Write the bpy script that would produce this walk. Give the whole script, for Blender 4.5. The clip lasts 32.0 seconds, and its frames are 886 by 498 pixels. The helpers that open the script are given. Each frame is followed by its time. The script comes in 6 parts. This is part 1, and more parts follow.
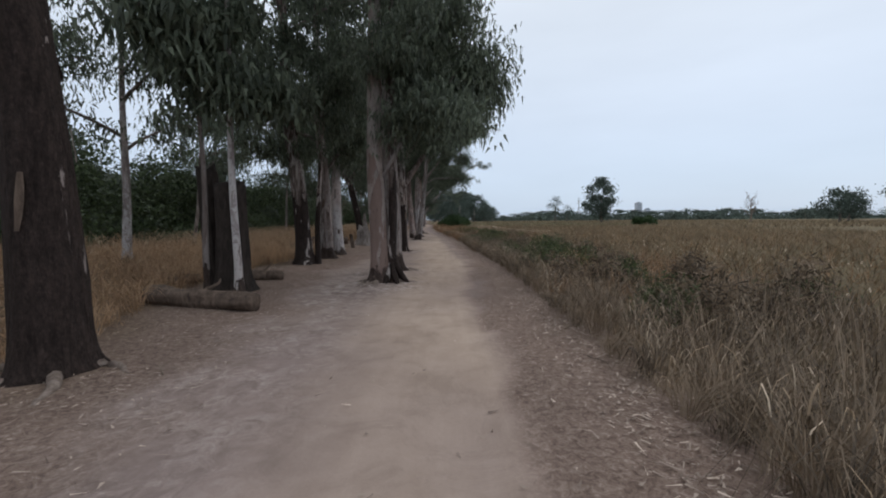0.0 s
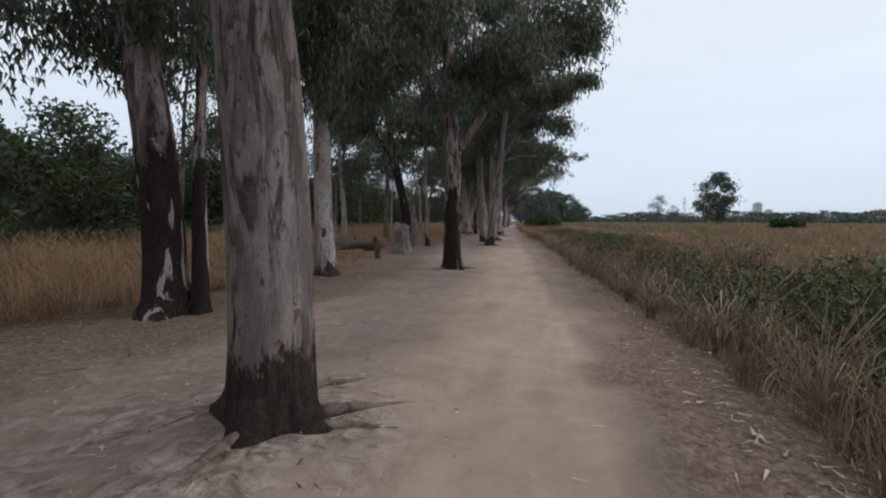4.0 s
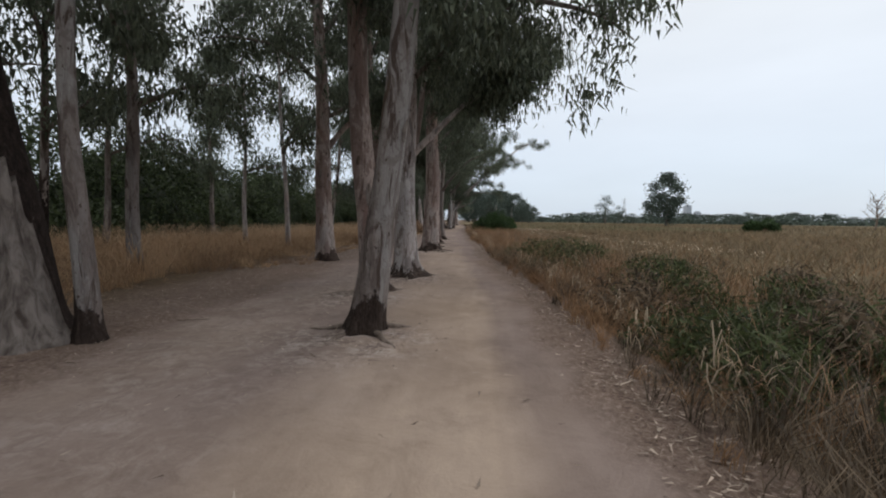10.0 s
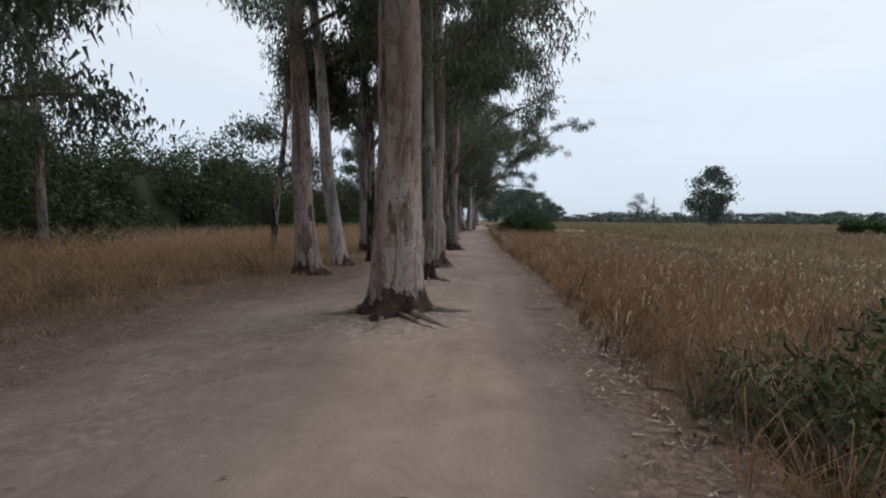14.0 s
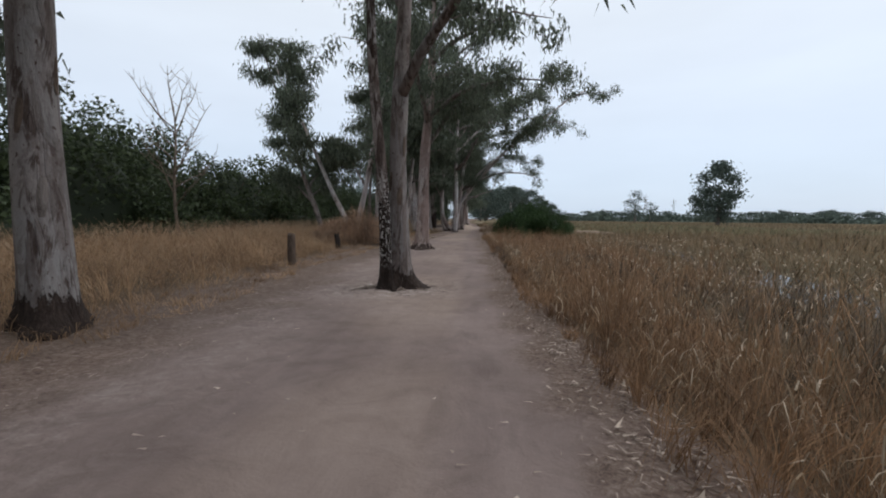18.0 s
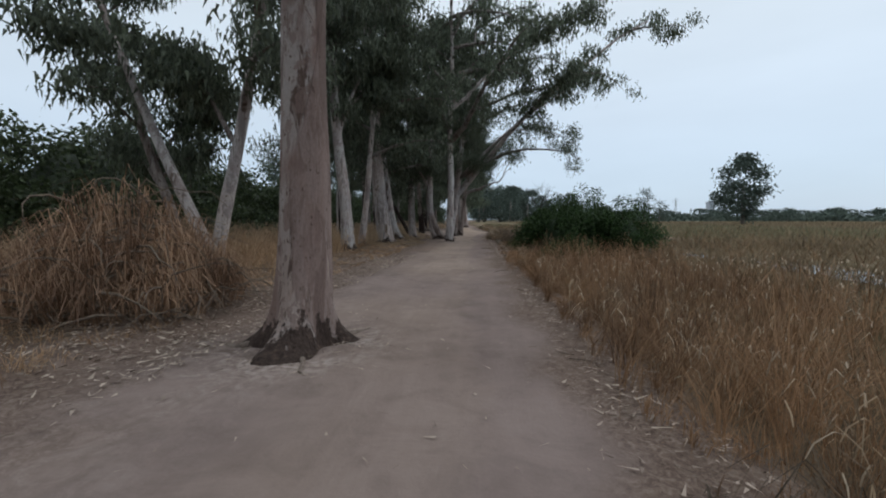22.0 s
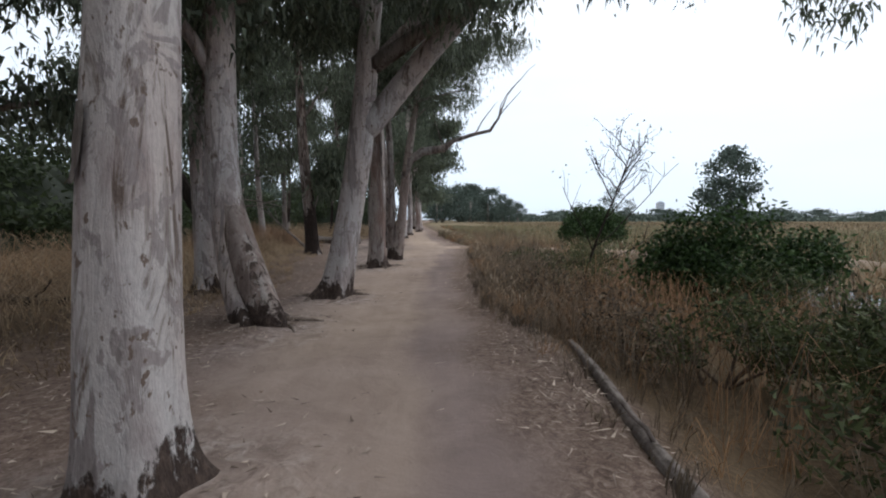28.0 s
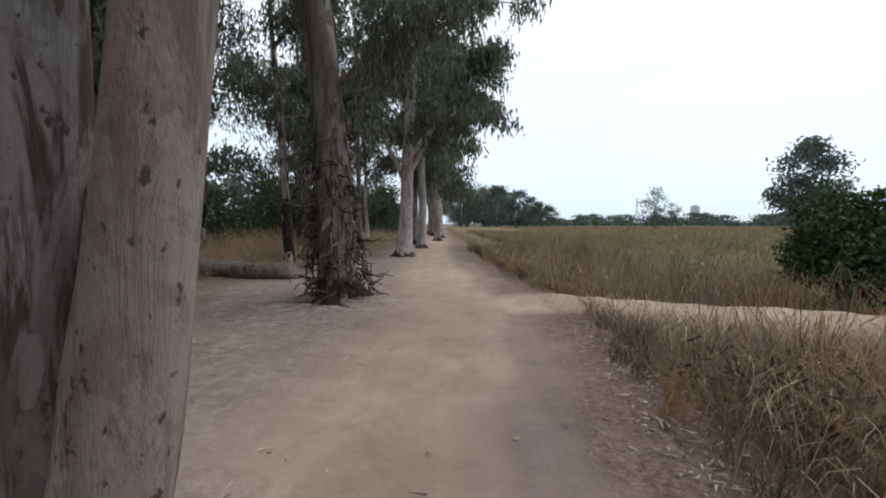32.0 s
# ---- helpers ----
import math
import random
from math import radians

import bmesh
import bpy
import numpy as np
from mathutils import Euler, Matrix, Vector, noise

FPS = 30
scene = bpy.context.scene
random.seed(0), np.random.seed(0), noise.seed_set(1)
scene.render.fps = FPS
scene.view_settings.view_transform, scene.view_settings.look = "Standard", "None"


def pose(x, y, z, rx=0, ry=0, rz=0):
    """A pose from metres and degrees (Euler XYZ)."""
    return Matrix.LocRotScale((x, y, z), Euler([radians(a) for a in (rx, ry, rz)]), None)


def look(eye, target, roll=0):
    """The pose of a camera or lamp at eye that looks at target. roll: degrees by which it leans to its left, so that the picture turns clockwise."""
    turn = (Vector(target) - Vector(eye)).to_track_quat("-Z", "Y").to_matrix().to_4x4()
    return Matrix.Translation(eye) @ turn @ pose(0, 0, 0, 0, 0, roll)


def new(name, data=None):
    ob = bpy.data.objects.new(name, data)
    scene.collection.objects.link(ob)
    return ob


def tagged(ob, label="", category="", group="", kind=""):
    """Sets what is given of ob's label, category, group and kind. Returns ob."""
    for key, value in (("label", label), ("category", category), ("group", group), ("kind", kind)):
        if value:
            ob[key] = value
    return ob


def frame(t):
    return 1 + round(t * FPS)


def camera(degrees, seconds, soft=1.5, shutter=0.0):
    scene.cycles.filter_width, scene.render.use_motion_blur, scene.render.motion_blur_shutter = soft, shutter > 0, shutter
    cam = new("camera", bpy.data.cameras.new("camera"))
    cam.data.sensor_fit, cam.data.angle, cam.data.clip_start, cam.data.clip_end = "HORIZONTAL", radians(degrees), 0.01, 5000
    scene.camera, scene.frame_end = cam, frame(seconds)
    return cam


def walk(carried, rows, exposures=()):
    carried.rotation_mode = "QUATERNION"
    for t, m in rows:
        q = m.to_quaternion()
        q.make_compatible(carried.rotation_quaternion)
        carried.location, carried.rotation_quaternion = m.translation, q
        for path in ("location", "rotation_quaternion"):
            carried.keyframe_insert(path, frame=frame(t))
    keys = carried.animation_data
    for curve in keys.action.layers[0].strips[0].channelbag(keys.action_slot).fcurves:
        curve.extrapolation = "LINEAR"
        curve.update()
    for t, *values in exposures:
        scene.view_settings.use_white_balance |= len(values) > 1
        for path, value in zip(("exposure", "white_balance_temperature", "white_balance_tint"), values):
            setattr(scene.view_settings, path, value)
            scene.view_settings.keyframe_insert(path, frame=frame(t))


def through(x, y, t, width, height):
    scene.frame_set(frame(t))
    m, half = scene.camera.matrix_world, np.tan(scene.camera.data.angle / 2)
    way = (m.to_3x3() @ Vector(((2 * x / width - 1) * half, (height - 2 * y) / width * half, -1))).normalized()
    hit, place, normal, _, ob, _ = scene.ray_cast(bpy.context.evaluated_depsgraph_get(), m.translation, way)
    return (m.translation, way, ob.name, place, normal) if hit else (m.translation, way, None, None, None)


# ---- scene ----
cam = camera(92.0, 32.0, soft=2.0)
EXPOSURES = [(0, -0.12, 6300, 10), (2, 0.05, 6450, 10), (3, -0.03, 6450, 10), (5, 0.03, 6650, 10), (7, 0.06, 6850, 10), (11, 0.0, 6700, 10), (15, 0.0, 6500, 10), (18, 0.0, 6400, 10), (20, -0.08, 6300, 6), (22, -0.14, 6230, 6), (24, -0.08, 6200, 6), (26.5, 0.4, 6400, 10), (29, 0.38, 6420, 10), (32, 0.34, 6500, 10)]
PATH = [
    (0, (0.036, 0.102, 1.142), (0.04, 2.097, 1.006), -0.5),
    (0.5, (-0.017, 1.278, 1.101), (0.01, 3.273, 0.964), 0.1),
    (1, (0.042, 2.502, 1.059), (0.136, 4.494, 0.911), 1.3),
    (1.5, (0.094, 3.723, 1.039), (0.205, 5.715, 0.897), 1.4),
    (2, (0.253, 4.893, 1.029), (0.315, 6.887, 0.89), 1.4),
    (2.5, (0.354, 5.841, 1.04), (0.34, 7.836, 0.901), 1.2),
    (3, (0.294, 6.547, 1.06), (0.129, 8.535, 0.922), 0.5),
    (3.5, (0.149, 7.056, 1.006), (-0.165, 9.026, 0.867), 0.4),
    (5.5, (0.374, 9.949, 1.0), (-0.097, 11.889, 0.879), -0.4),
    (6, (0.363, 10.986, 1.028), (-0.144, 12.917, 0.908), -0.5),
    (6.5, (0.206, 12.108, 1.066), (-0.316, 14.035, 0.943), -0.4),
    (7, (0.055, 13.308, 1.072), (-0.404, 15.251, 0.951), -0.3),
    (7.5, (-0.011, 14.466, 1.066), (-0.401, 16.424, 0.945), -0.2),
    (8, (-0.095, 15.626, 1.07), (-0.436, 17.593, 0.945), -0.0),
    (8.5, (-0.301, 16.75, 1.074), (-0.603, 18.723, 0.945), 0.2),
    (9, (-0.359, 17.921, 1.094), (-0.595, 19.903, 0.962), 0.4),
    (9.5, (-0.338, 19.078, 1.105), (-0.518, 21.066, 0.971), 0.4),
    (10, (-0.25, 20.258, 1.116), (-0.401, 22.248, 0.978), 0.6),
    (10.5, (-0.215, 21.502, 1.104), (-0.386, 23.49, 0.963), 0.8),
    (11, (-0.2, 22.798, 1.101), (-0.387, 24.784, 0.964), 0.8),
    (11.5, (-0.332, 24.068, 1.086), (-0.514, 26.055, 0.945), 0.8),
    (12, (-0.499, 25.379, 1.068), (-0.668, 27.367, 0.926), 0.9),
    (12.5, (-0.583, 26.673, 1.073), (-0.75, 28.66, 0.929), 1.0),
    (13, (-0.652, 27.957, 1.085), (-0.867, 29.94, 0.94), 0.9),
    (13.5, (-0.701, 29.182, 1.067), (-0.961, 31.16, 0.929), 0.4),
    (15.5, (-0.702, 33.737, 1.073), (-0.884, 35.723, 0.927), 0.8),
    (16, (-0.729, 35.045, 1.07), (-0.926, 37.029, 0.92), 0.9),
    (16.5, (-0.82, 36.338, 1.055), (-1.003, 38.324, 0.906), 0.9),
    (17, (-0.887, 37.687, 1.019), (-1.049, 39.675, 0.875), 0.5),
    (17.5, (-0.938, 39.106, 0.989), (-1.107, 41.094, 0.845), 0.6),
    (18, (-1.003, 40.531, 0.974), (-1.205, 42.515, 0.83), 0.5),
    (18.5, (-1.131, 41.91, 0.976), (-1.326, 43.896, 0.842), 0.1),
    (19, (-1.309, 43.22, 0.96), (-1.435, 45.211, 0.82), 0.2),
    (19.5, (-1.309, 44.564, 0.938), (-1.367, 46.558, 0.798), 0.4),
    (20, (-1.293, 45.928, 0.925), (-1.388, 47.921, 0.787), 0.3),
    (20.5, (-1.346, 47.315, 0.919), (-1.537, 49.301, 0.783), -0.0),
    (21, (-1.44, 48.755, 0.923), (-1.672, 50.737, 0.787), -0.2),
    (21.5, (-1.553, 50.215, 0.928), (-1.753, 52.2, 0.789), 0.1),
    (22, (-1.677, 51.617, 0.943), (-1.87, 53.603, 0.807), -0.1),
    (22.5, (-1.806, 53.019, 0.943), (-2.038, 55.001, 0.808), 0.0),
    (23, (-1.93, 54.438, 0.949), (-2.165, 56.42, 0.816), 0.0),
    (23.5, (-2.003, 55.869, 0.973), (-2.178, 57.857, 0.835), 0.6),
    (24, (-2.065, 57.297, 0.992), (-2.19, 59.288, 0.86), 0.7),
    (24.5, (-2.1, 58.716, 1.008), (-2.235, 60.707, 0.875), 0.1),
    (26.5, (-2.061, 64.317, 1.009), (-2.114, 66.312, 0.877), 0.5),
    (27, (-2.064, 65.726, 1.0), (-2.101, 67.721, 0.862), 0.4),
    (27.5, (-2.011, 67.102, 1.023), (-2.019, 69.098, 0.891), 0.6),
    (28, (-2.042, 68.373, 1.021), (-2.037, 70.368, 0.885), -0.1),
    (28.5, (-2.02, 69.746, 0.993), (-2.04, 71.741, 0.853), 0.1),
    (29, (-2.06, 71.155, 0.991), (-2.155, 73.147, 0.849), 0.6),
    (29.5, (-2.129, 72.533, 0.996), (-2.317, 74.52, 0.862), 0.8),
    (30, (-2.178, 73.9, 0.999), (-2.405, 75.883, 0.863), 0.8),
    (30.5, (-2.14, 75.245, 0.994), (-2.359, 77.229, 0.86), 1.0),
    (31, (-2.179, 76.602, 1.026), (-2.376, 78.589, 0.903), 0.3),
    (31.5, (-2.326, 77.827, 1.011), (-2.452, 79.819, 0.886), 0.6),
    (32, (-2.341, 79.119, 1.024), (-2.447, 81.113, 0.907), -0.0),
]
walk(cam, [(t, look(eye, target, roll)) for t, eye, target, roll in PATH], EXPOSURES)


# ---- sky and sun: a bright, even overcast ----
SUN_EL, SUN_AZ = 48.0, 60.0
world = bpy.data.worlds.new("overcast_sky")
scene.world = world
world.use_nodes = True
wn, wl = world.node_tree.nodes, world.node_tree.links
wn.clear()
w_out = wn.new("ShaderNodeOutputWorld")
w_bg = wn.new("ShaderNodeBackground")
w_sky = wn.new("ShaderNodeTexSky")
w_sky.sky_type = "NISHITA"
w_sky.sun_disc = False
w_sky.sun_elevation, w_sky.sun_rotation = radians(SUN_EL), radians(SUN_AZ)
w_dim = wn.new("ShaderNodeMix")
w_dim.data_type = "RGBA"
w_dim.blend_type = "MULTIPLY"
w_dim.inputs[0].default_value = 1.0
w_dim.inputs[7].default_value = (0.1, 0.1, 0.1, 1)
wl.new(w_sky.outputs[0], w_dim.inputs[6])
w_co = wn.new("ShaderNodeTexCoord")
w_sep = wn.new("ShaderNodeSeparateXYZ")
wl.new(w_co.outputs["Generated"], w_sep.inputs[0])
w_ramp = wn.new("ShaderNodeValToRGB")
w_ramp.color_ramp.elements[0].position, w_ramp.color_ramp.elements[0].color = 0.0, (0.60, 0.71, 0.86, 1)
w_ramp.color_ramp.elements[1].position, w_ramp.color_ramp.elements[1].color = 0.62, (0.93, 0.97, 1.0, 1)
w_mid = w_ramp.color_ramp.elements.new(0.22)
w_mid.color = (0.74, 0.82, 0.93, 1)
wl.new(w_sep.outputs[2], w_ramp.inputs[0])
w_map = wn.new("ShaderNodeMapping")
w_map.inputs["Scale"].default_value = (1.0, 1.0, 4.0)
wl.new(w_co.outputs["Generated"], w_map.inputs[0])
w_noise = wn.new("ShaderNodeTexNoise")
w_noise.inputs["Scale"].default_value, w_noise.inputs["Detail"].default_value = 1.6, 4.0
wl.new(w_map.outputs[0], w_noise.inputs["Vector"])
w_cl = wn.new("ShaderNodeMapRange")
w_cl.inputs["To Min"].default_value, w_cl.inputs["To Max"].default_value = 0.84, 1.14
wl.new(w_noise.outputs[0], w_cl.inputs[0])
w_mul = wn.new("ShaderNodeMix")
w_mul.data_type = "RGBA"
w_mul.blend_type = "MULTIPLY"
w_mul.inputs[0].default_value = 1.0
wl.new(w_ramp.outputs[0], w_mul.inputs[6])
wl.new(w_cl.outputs[0], w_mul.inputs[7])
w_mix = wn.new("ShaderNodeMix")
w_mix.data_type = "RGBA"
w_mix.inputs[0].default_value = 0.88
wl.new(w_dim.outputs[2], w_mix.inputs[6])
wl.new(w_mul.outputs[2], w_mix.inputs[7])
wl.new(w_mix.outputs[2], w_bg.inputs[0])
w_bg.inputs[1].default_value = 1.07
wl.new(w_bg.outputs[0], w_out.inputs[0])
sun = new("sun", bpy.data.lights.new("sun", "SUN"))
sun.data.energy, sun.data.angle, sun.data.color = 0.6, radians(45), (1.0, 0.96, 0.9)
sun.matrix_world = look((0, 0, 0), (-math.cos(radians(SUN_EL)) * math.sin(radians(SUN_AZ)), -math.cos(radians(SUN_EL)) * math.cos(radians(SUN_AZ)), -math.sin(radians(SUN_EL))))


# ---- materials ----
def material(name, rough=0.9, spec=0.2):
    m = bpy.data.materials.new(name)
    m.use_nodes = True
    nd, ln = m.node_tree.nodes, m.node_tree.links
    b = nd["Principled BSDF"]
    b.inputs["Roughness"].default_value = rough
    b.inputs["Specular IOR Level"].default_value = spec
    return m, nd, ln, b


def ramp(nd, ln, source, stops):
    r = nd.new("ShaderNodeValToRGB")
    while len(r.color_ramp.elements) < len(stops):
        r.color_ramp.elements.new(0.5)
    for e, (p, c) in zip(r.color_ramp.elements, stops):
        e.position, e.color = p, (*c, 1) if len(c) == 3 else c
    ln.new(source, r.inputs[0])
    return r.outputs[0]


def noise_node(nd, ln, vector, scale, detail=3.0, rough=0.55, distort=0.0):
    n = nd.new("ShaderNodeTexNoise")
    n.inputs["Scale"].default_value, n.inputs["Detail"].default_value = scale, detail
    n.inputs["Roughness"].default_value, n.inputs["Distortion"].default_value = rough, distort
    if vector is not None:
        ln.new(vector, n.inputs["Vector"])
    return n.outputs[0]


def mapped(nd, ln, scale=(1, 1, 1), vary=True, which="Object"):
    co = nd.new("ShaderNodeTexCoord")
    mp = nd.new("ShaderNodeMapping")
    mp.inputs["Scale"].default_value = scale
    ln.new(co.outputs[which], mp.inputs[0])
    if vary:
        info = nd.new("ShaderNodeObjectInfo")
        mul = nd.new("ShaderNodeMath")
        mul.operation = "MULTIPLY"
        mul.inputs[1].default_value = 71.0
        ln.new(info.outputs["Random"], mul.inputs[0])
        ln.new(mul.outputs[0], mp.inputs["Location"])
    return co, mp.outputs[0]


def mix(nd, ln, fac, a, b, blend="MIX"):
    m = nd.new("ShaderNodeMix")
    m.data_type, m.blend_type = "RGBA", blend
    for socket, v in ((m.inputs[0], fac), (m.inputs[6], a), (m.inputs[7], b)):
        if isinstance(v, (int, float)):
            socket.default_value = v
        elif isinstance(v, tuple):
            socket.default_value = (*v, 1)
        else:
            ln.new(v, socket)
    return m.outputs[2]


def math_node(nd, ln, op, a, b=0.0, clamp=False):
    m = nd.new("ShaderNodeMath")
    m.operation, m.use_clamp = op, clamp
    for socket, v in ((m.inputs[0], a), (m.inputs[1], b)):
        if isinstance(v, (int, float)):
            socket.default_value = v
        else:
            ln.new(v, socket)
    return m.outputs[0]


def bump(nd, ln, b, height, strength=0.4, distance=0.02):
    n = nd.new("ShaderNodeBump")
    n.inputs["Strength"].default_value, n.inputs["Distance"].default_value = strength, distance
    ln.new(height, n.inputs["Height"])
    ln.new(n.outputs[0], b.inputs["Normal"])


def bark_material(name, pale, mid, strip, base, base_height, strip_cover=0.5, sheet=0.5, fleck=None, plates=0.0, mottle=0.5):
    """Smooth gum bark: pale sheets, mottled spots, darker peeling strips, rough dark bark round the foot with a torn upper edge."""
    m, nd, ln, b = material(name, 0.85, 0.15)
    co, v = mapped(nd, ln, (1, 1, 0.2))
    _, v2 = mapped(nd, ln, (1, 1, 0.6))
    sheets = noise_node(nd, ln, v, 5.0, 4.0, 0.6, 0.5)
    col = ramp(nd, ln, sheets, [(0.34, mid), (0.5, pale), (0.72, tuple(c * 0.8 for c in pale))])
    warm = noise_node(nd, ln, v2, 1.3, 3.0, 0.5, 0.4)
    col = mix(nd, ln, 0.5, col, ramp(nd, ln, warm, [(0.36, (1.0, 0.84, 0.76)), (0.6, (0.93, 0.97, 1.0))]), "MULTIPLY")
    strips = noise_node(nd, ln, v, 9.0, 5.0, 0.65, 0.8)
    mask = ramp(nd, ln, strips, [(strip_cover - 0.03, (1, 1, 1)), (strip_cover + 0.05, (0, 0, 0))])
    col = mix(nd, ln, mask, col, strip)
    old = noise_node(nd, ln, v, 1.7, 5.0, 0.62, 0.7)
    om = ramp(nd, ln, old, [(0.5, (0, 0, 0)), (0.525, (1, 1, 1))])
    col = mix(nd, ln, math_node(nd, ln, "MULTIPLY", om, sheet), col, tuple(c * 0.85 for c in mid))
    blotch = noise_node(nd, ln, v2, 7.0, 5.0, 0.65, 1.0)
    bm_ = ramp(nd, ln, blotch, [(0.54, (0, 0, 0)), (0.575, (1, 1, 1))])
    col = mix(nd, ln, math_node(nd, ln, "MULTIPLY", bm_, mottle), col, tuple(c * 0.82 for c in mid))
    scars = noise_node(nd, ln, v, 3.4, 5.0, 0.6, 0.6)
    sc = ramp(nd, ln, scars, [(0.575, (0, 0, 0)), (0.6, (1, 1, 1))])
    col = mix(nd, ln, math_node(nd, ln, "MULTIPLY", sc, mottle), col, tuple(c * 0.62 for c in mid))
    flecks = noise_node(nd, ln, v2, 24.0, 3.0, 0.55)
    fm = ramp(nd, ln, flecks, [(0.635, (0, 0, 0)), (0.675, (1, 1, 1))])
    col = mix(nd, ln, fm, col, tuple(c * 1.2 for c in strip))
    sep = nd.new("ShaderNodeSeparateXYZ")
    ln.new(co.outputs["Object"], sep.inputs[0])
    reach = min(max(base_height, 0.4), 1.0)
    torn = math_node(nd, ln, "MULTIPLY", math_node(nd, ln, "SUBTRACT", noise_node(nd, ln, v, 4.5, 5.0, 0.65, 0.4), 0.5), 2.3 * reach)
    nick = math_node(nd, ln, "MULTIPLY", math_node(nd, ln, "SUBTRACT", noise_node(nd, ln, v2, 17.0, 4.0, 0.65), 0.5), 1.1 * reach)
    edge = math_node(nd, ln, "ADD", sep.outputs[2], math_node(nd, ln, "ADD", torn, nick))
    em = ramp(nd, ln, math_node(nd, ln, "SUBTRACT", edge, base_height - 0.5), [(0.475, (1, 1, 1)), (0.525, (0, 0, 0))])
    rough = noise_node(nd, ln, v2, 30.0, 4.0, 0.7)
    fissure = noise_node(nd, ln, v, 22.0, 4.0, 0.65)
    dark = ramp(nd, ln, rough, [(0.3, tuple(c * 0.55 for c in base)), (0.6, base), (0.8, tuple(c * 1.8 for c in base))])
    dark = mix(nd, ln, 0.7, dark, ramp(nd, ln, fissure, [(0.35, (0.45, 0.43, 0.42)), (0.55, (1.0, 1.0, 1.0)), (0.7, (1.5, 1.45, 1.4))]), "MULTIPLY")
    col = mix(nd, ln, em, col, dark)
    if plates:
        torn_plates = noise_node(nd, ln, v, 4.2, 5.0, 0.62, 0.9)
        pm = ramp(nd, ln, torn_plates, [(plates, (0, 0, 0)), (plates + 0.02, (1, 1, 1))])
        col = mix(nd, ln, pm, col, mix(nd, ln, rough, tuple(c * 0.75 for c in pale), pale))
    if fleck:
        spots = noise_node(nd, ln, v2, 30.0, 3.0, 0.65, 0.3)
        band = ramp(nd, ln, math_node(nd, ln, "MULTIPLY", sep.outputs[2], 0.25), [(0.08, (0, 0, 0)), (0.14, (1, 1, 1)), (0.42, (1, 1, 1)), (0.5, (0, 0, 0))])
        sm = ramp(nd, ln, spots, [(0.545, (0, 0, 0)), (0.57, (1, 1, 1))])
        col = mix(nd, ln, math_node(nd, ln, "MULTIPLY", sm, band), col, fleck)
    grain = noise_node(nd, ln, v2, 60.0, 3.0, 0.6)
    col = mix(nd, ln, 0.4, col, ramp(nd, ln, grain, [(0.3, (0.55, 0.55, 0.55)), (0.7, (1.0, 1.0, 1.0))]), "MULTIPLY")
    ln.new(col, b.inputs["Base Color"])
    h = math_node(nd, ln, "ADD", math_node(nd, ln, "MULTIPLY", rough, 0.35), math_node(nd, ln, "MULTIPLY", strips, 1.0))
    h = math_node(nd, ln, "ADD", h, math_node(nd, ln, "MULTIPLY", fissure, math_node(nd, ln, "MULTIPLY", em, 0.9)))
    h = math_node(nd, ln, "ADD", h, math_node(nd, ln, "MULTIPLY", math_node(nd, ln, "ADD", om, em), 0.4))
    bump(nd, ln, b, h, 0.8, 0.03)
    return m


BARK_PALE = bark_material("gum_bark_pale", (0.56, 0.515, 0.495), (0.37, 0.315, 0.305), (0.16, 0.12, 0.1), (0.088, 0.064, 0.054), 0.16, 0.385, 0.3, mottle=0.85)
BARK_PINK = bark_material("gum_bark_pink", (0.42, 0.36, 0.335), (0.275, 0.195, 0.172), (0.12, 0.084, 0.07), (0.082, 0.058, 0.049), 0.2, 0.41, 0.7, mottle=0.7)
BARK_RED = bark_material("gum_bark_reddish", (0.37, 0.325, 0.3), (0.245, 0.172, 0.148), (0.11, 0.075, 0.062), (0.082, 0.058, 0.049), 0.2, 0.36, 0.95, mottle=0.35)
BARK_PLATE = bark_material("gum_bark_scaly", (0.43, 0.37, 0.335), (0.29, 0.22, 0.195), (0.085, 0.063, 0.053), (0.075, 0.054, 0.046), 0.2, 0.43, 0.6, mottle=0.85)
BARK_GREY = bark_material("gum_bark_grey", (0.33, 0.30, 0.285), (0.21, 0.17, 0.155), (0.095, 0.07, 0.06), (0.06, 0.043, 0.036), 0.3, 0.44, 0.5)
BARK_DARK = bark_material("gum_bark_dark", (0.43, 0.375, 0.35), (0.2, 0.155, 0.135), (0.06, 0.042, 0.035), (0.042, 0.03, 0.026), 1.75, 0.5, 0.5, plates=0.585)
BARK_FLECK = bark_material("gum_bark_flecked", (0.40, 0.36, 0.34), (0.14, 0.1, 0.085), (0.06, 0.042, 0.035), (0.045, 0.033, 0.028), 1.7, 0.5, 0.3, (0.42, 0.39, 0.37))
BARK_BLACK = bark_material("gum_bark_blackish", (0.30, 0.25, 0.23), (0.10, 0.07, 0.06), (0.05, 0.036, 0.03), (0.042, 0.03, 0.026), 3.0, 0.5, 0.5, plates=0.64)
BARK_LIMB = bark_material("gum_bark_limb", (0.30, 0.27, 0.255), (0.20, 0.17, 0.155), (0.10, 0.08, 0.07), (0.1, 0.08, 0.07), -9.0, 0.45, 0.3)


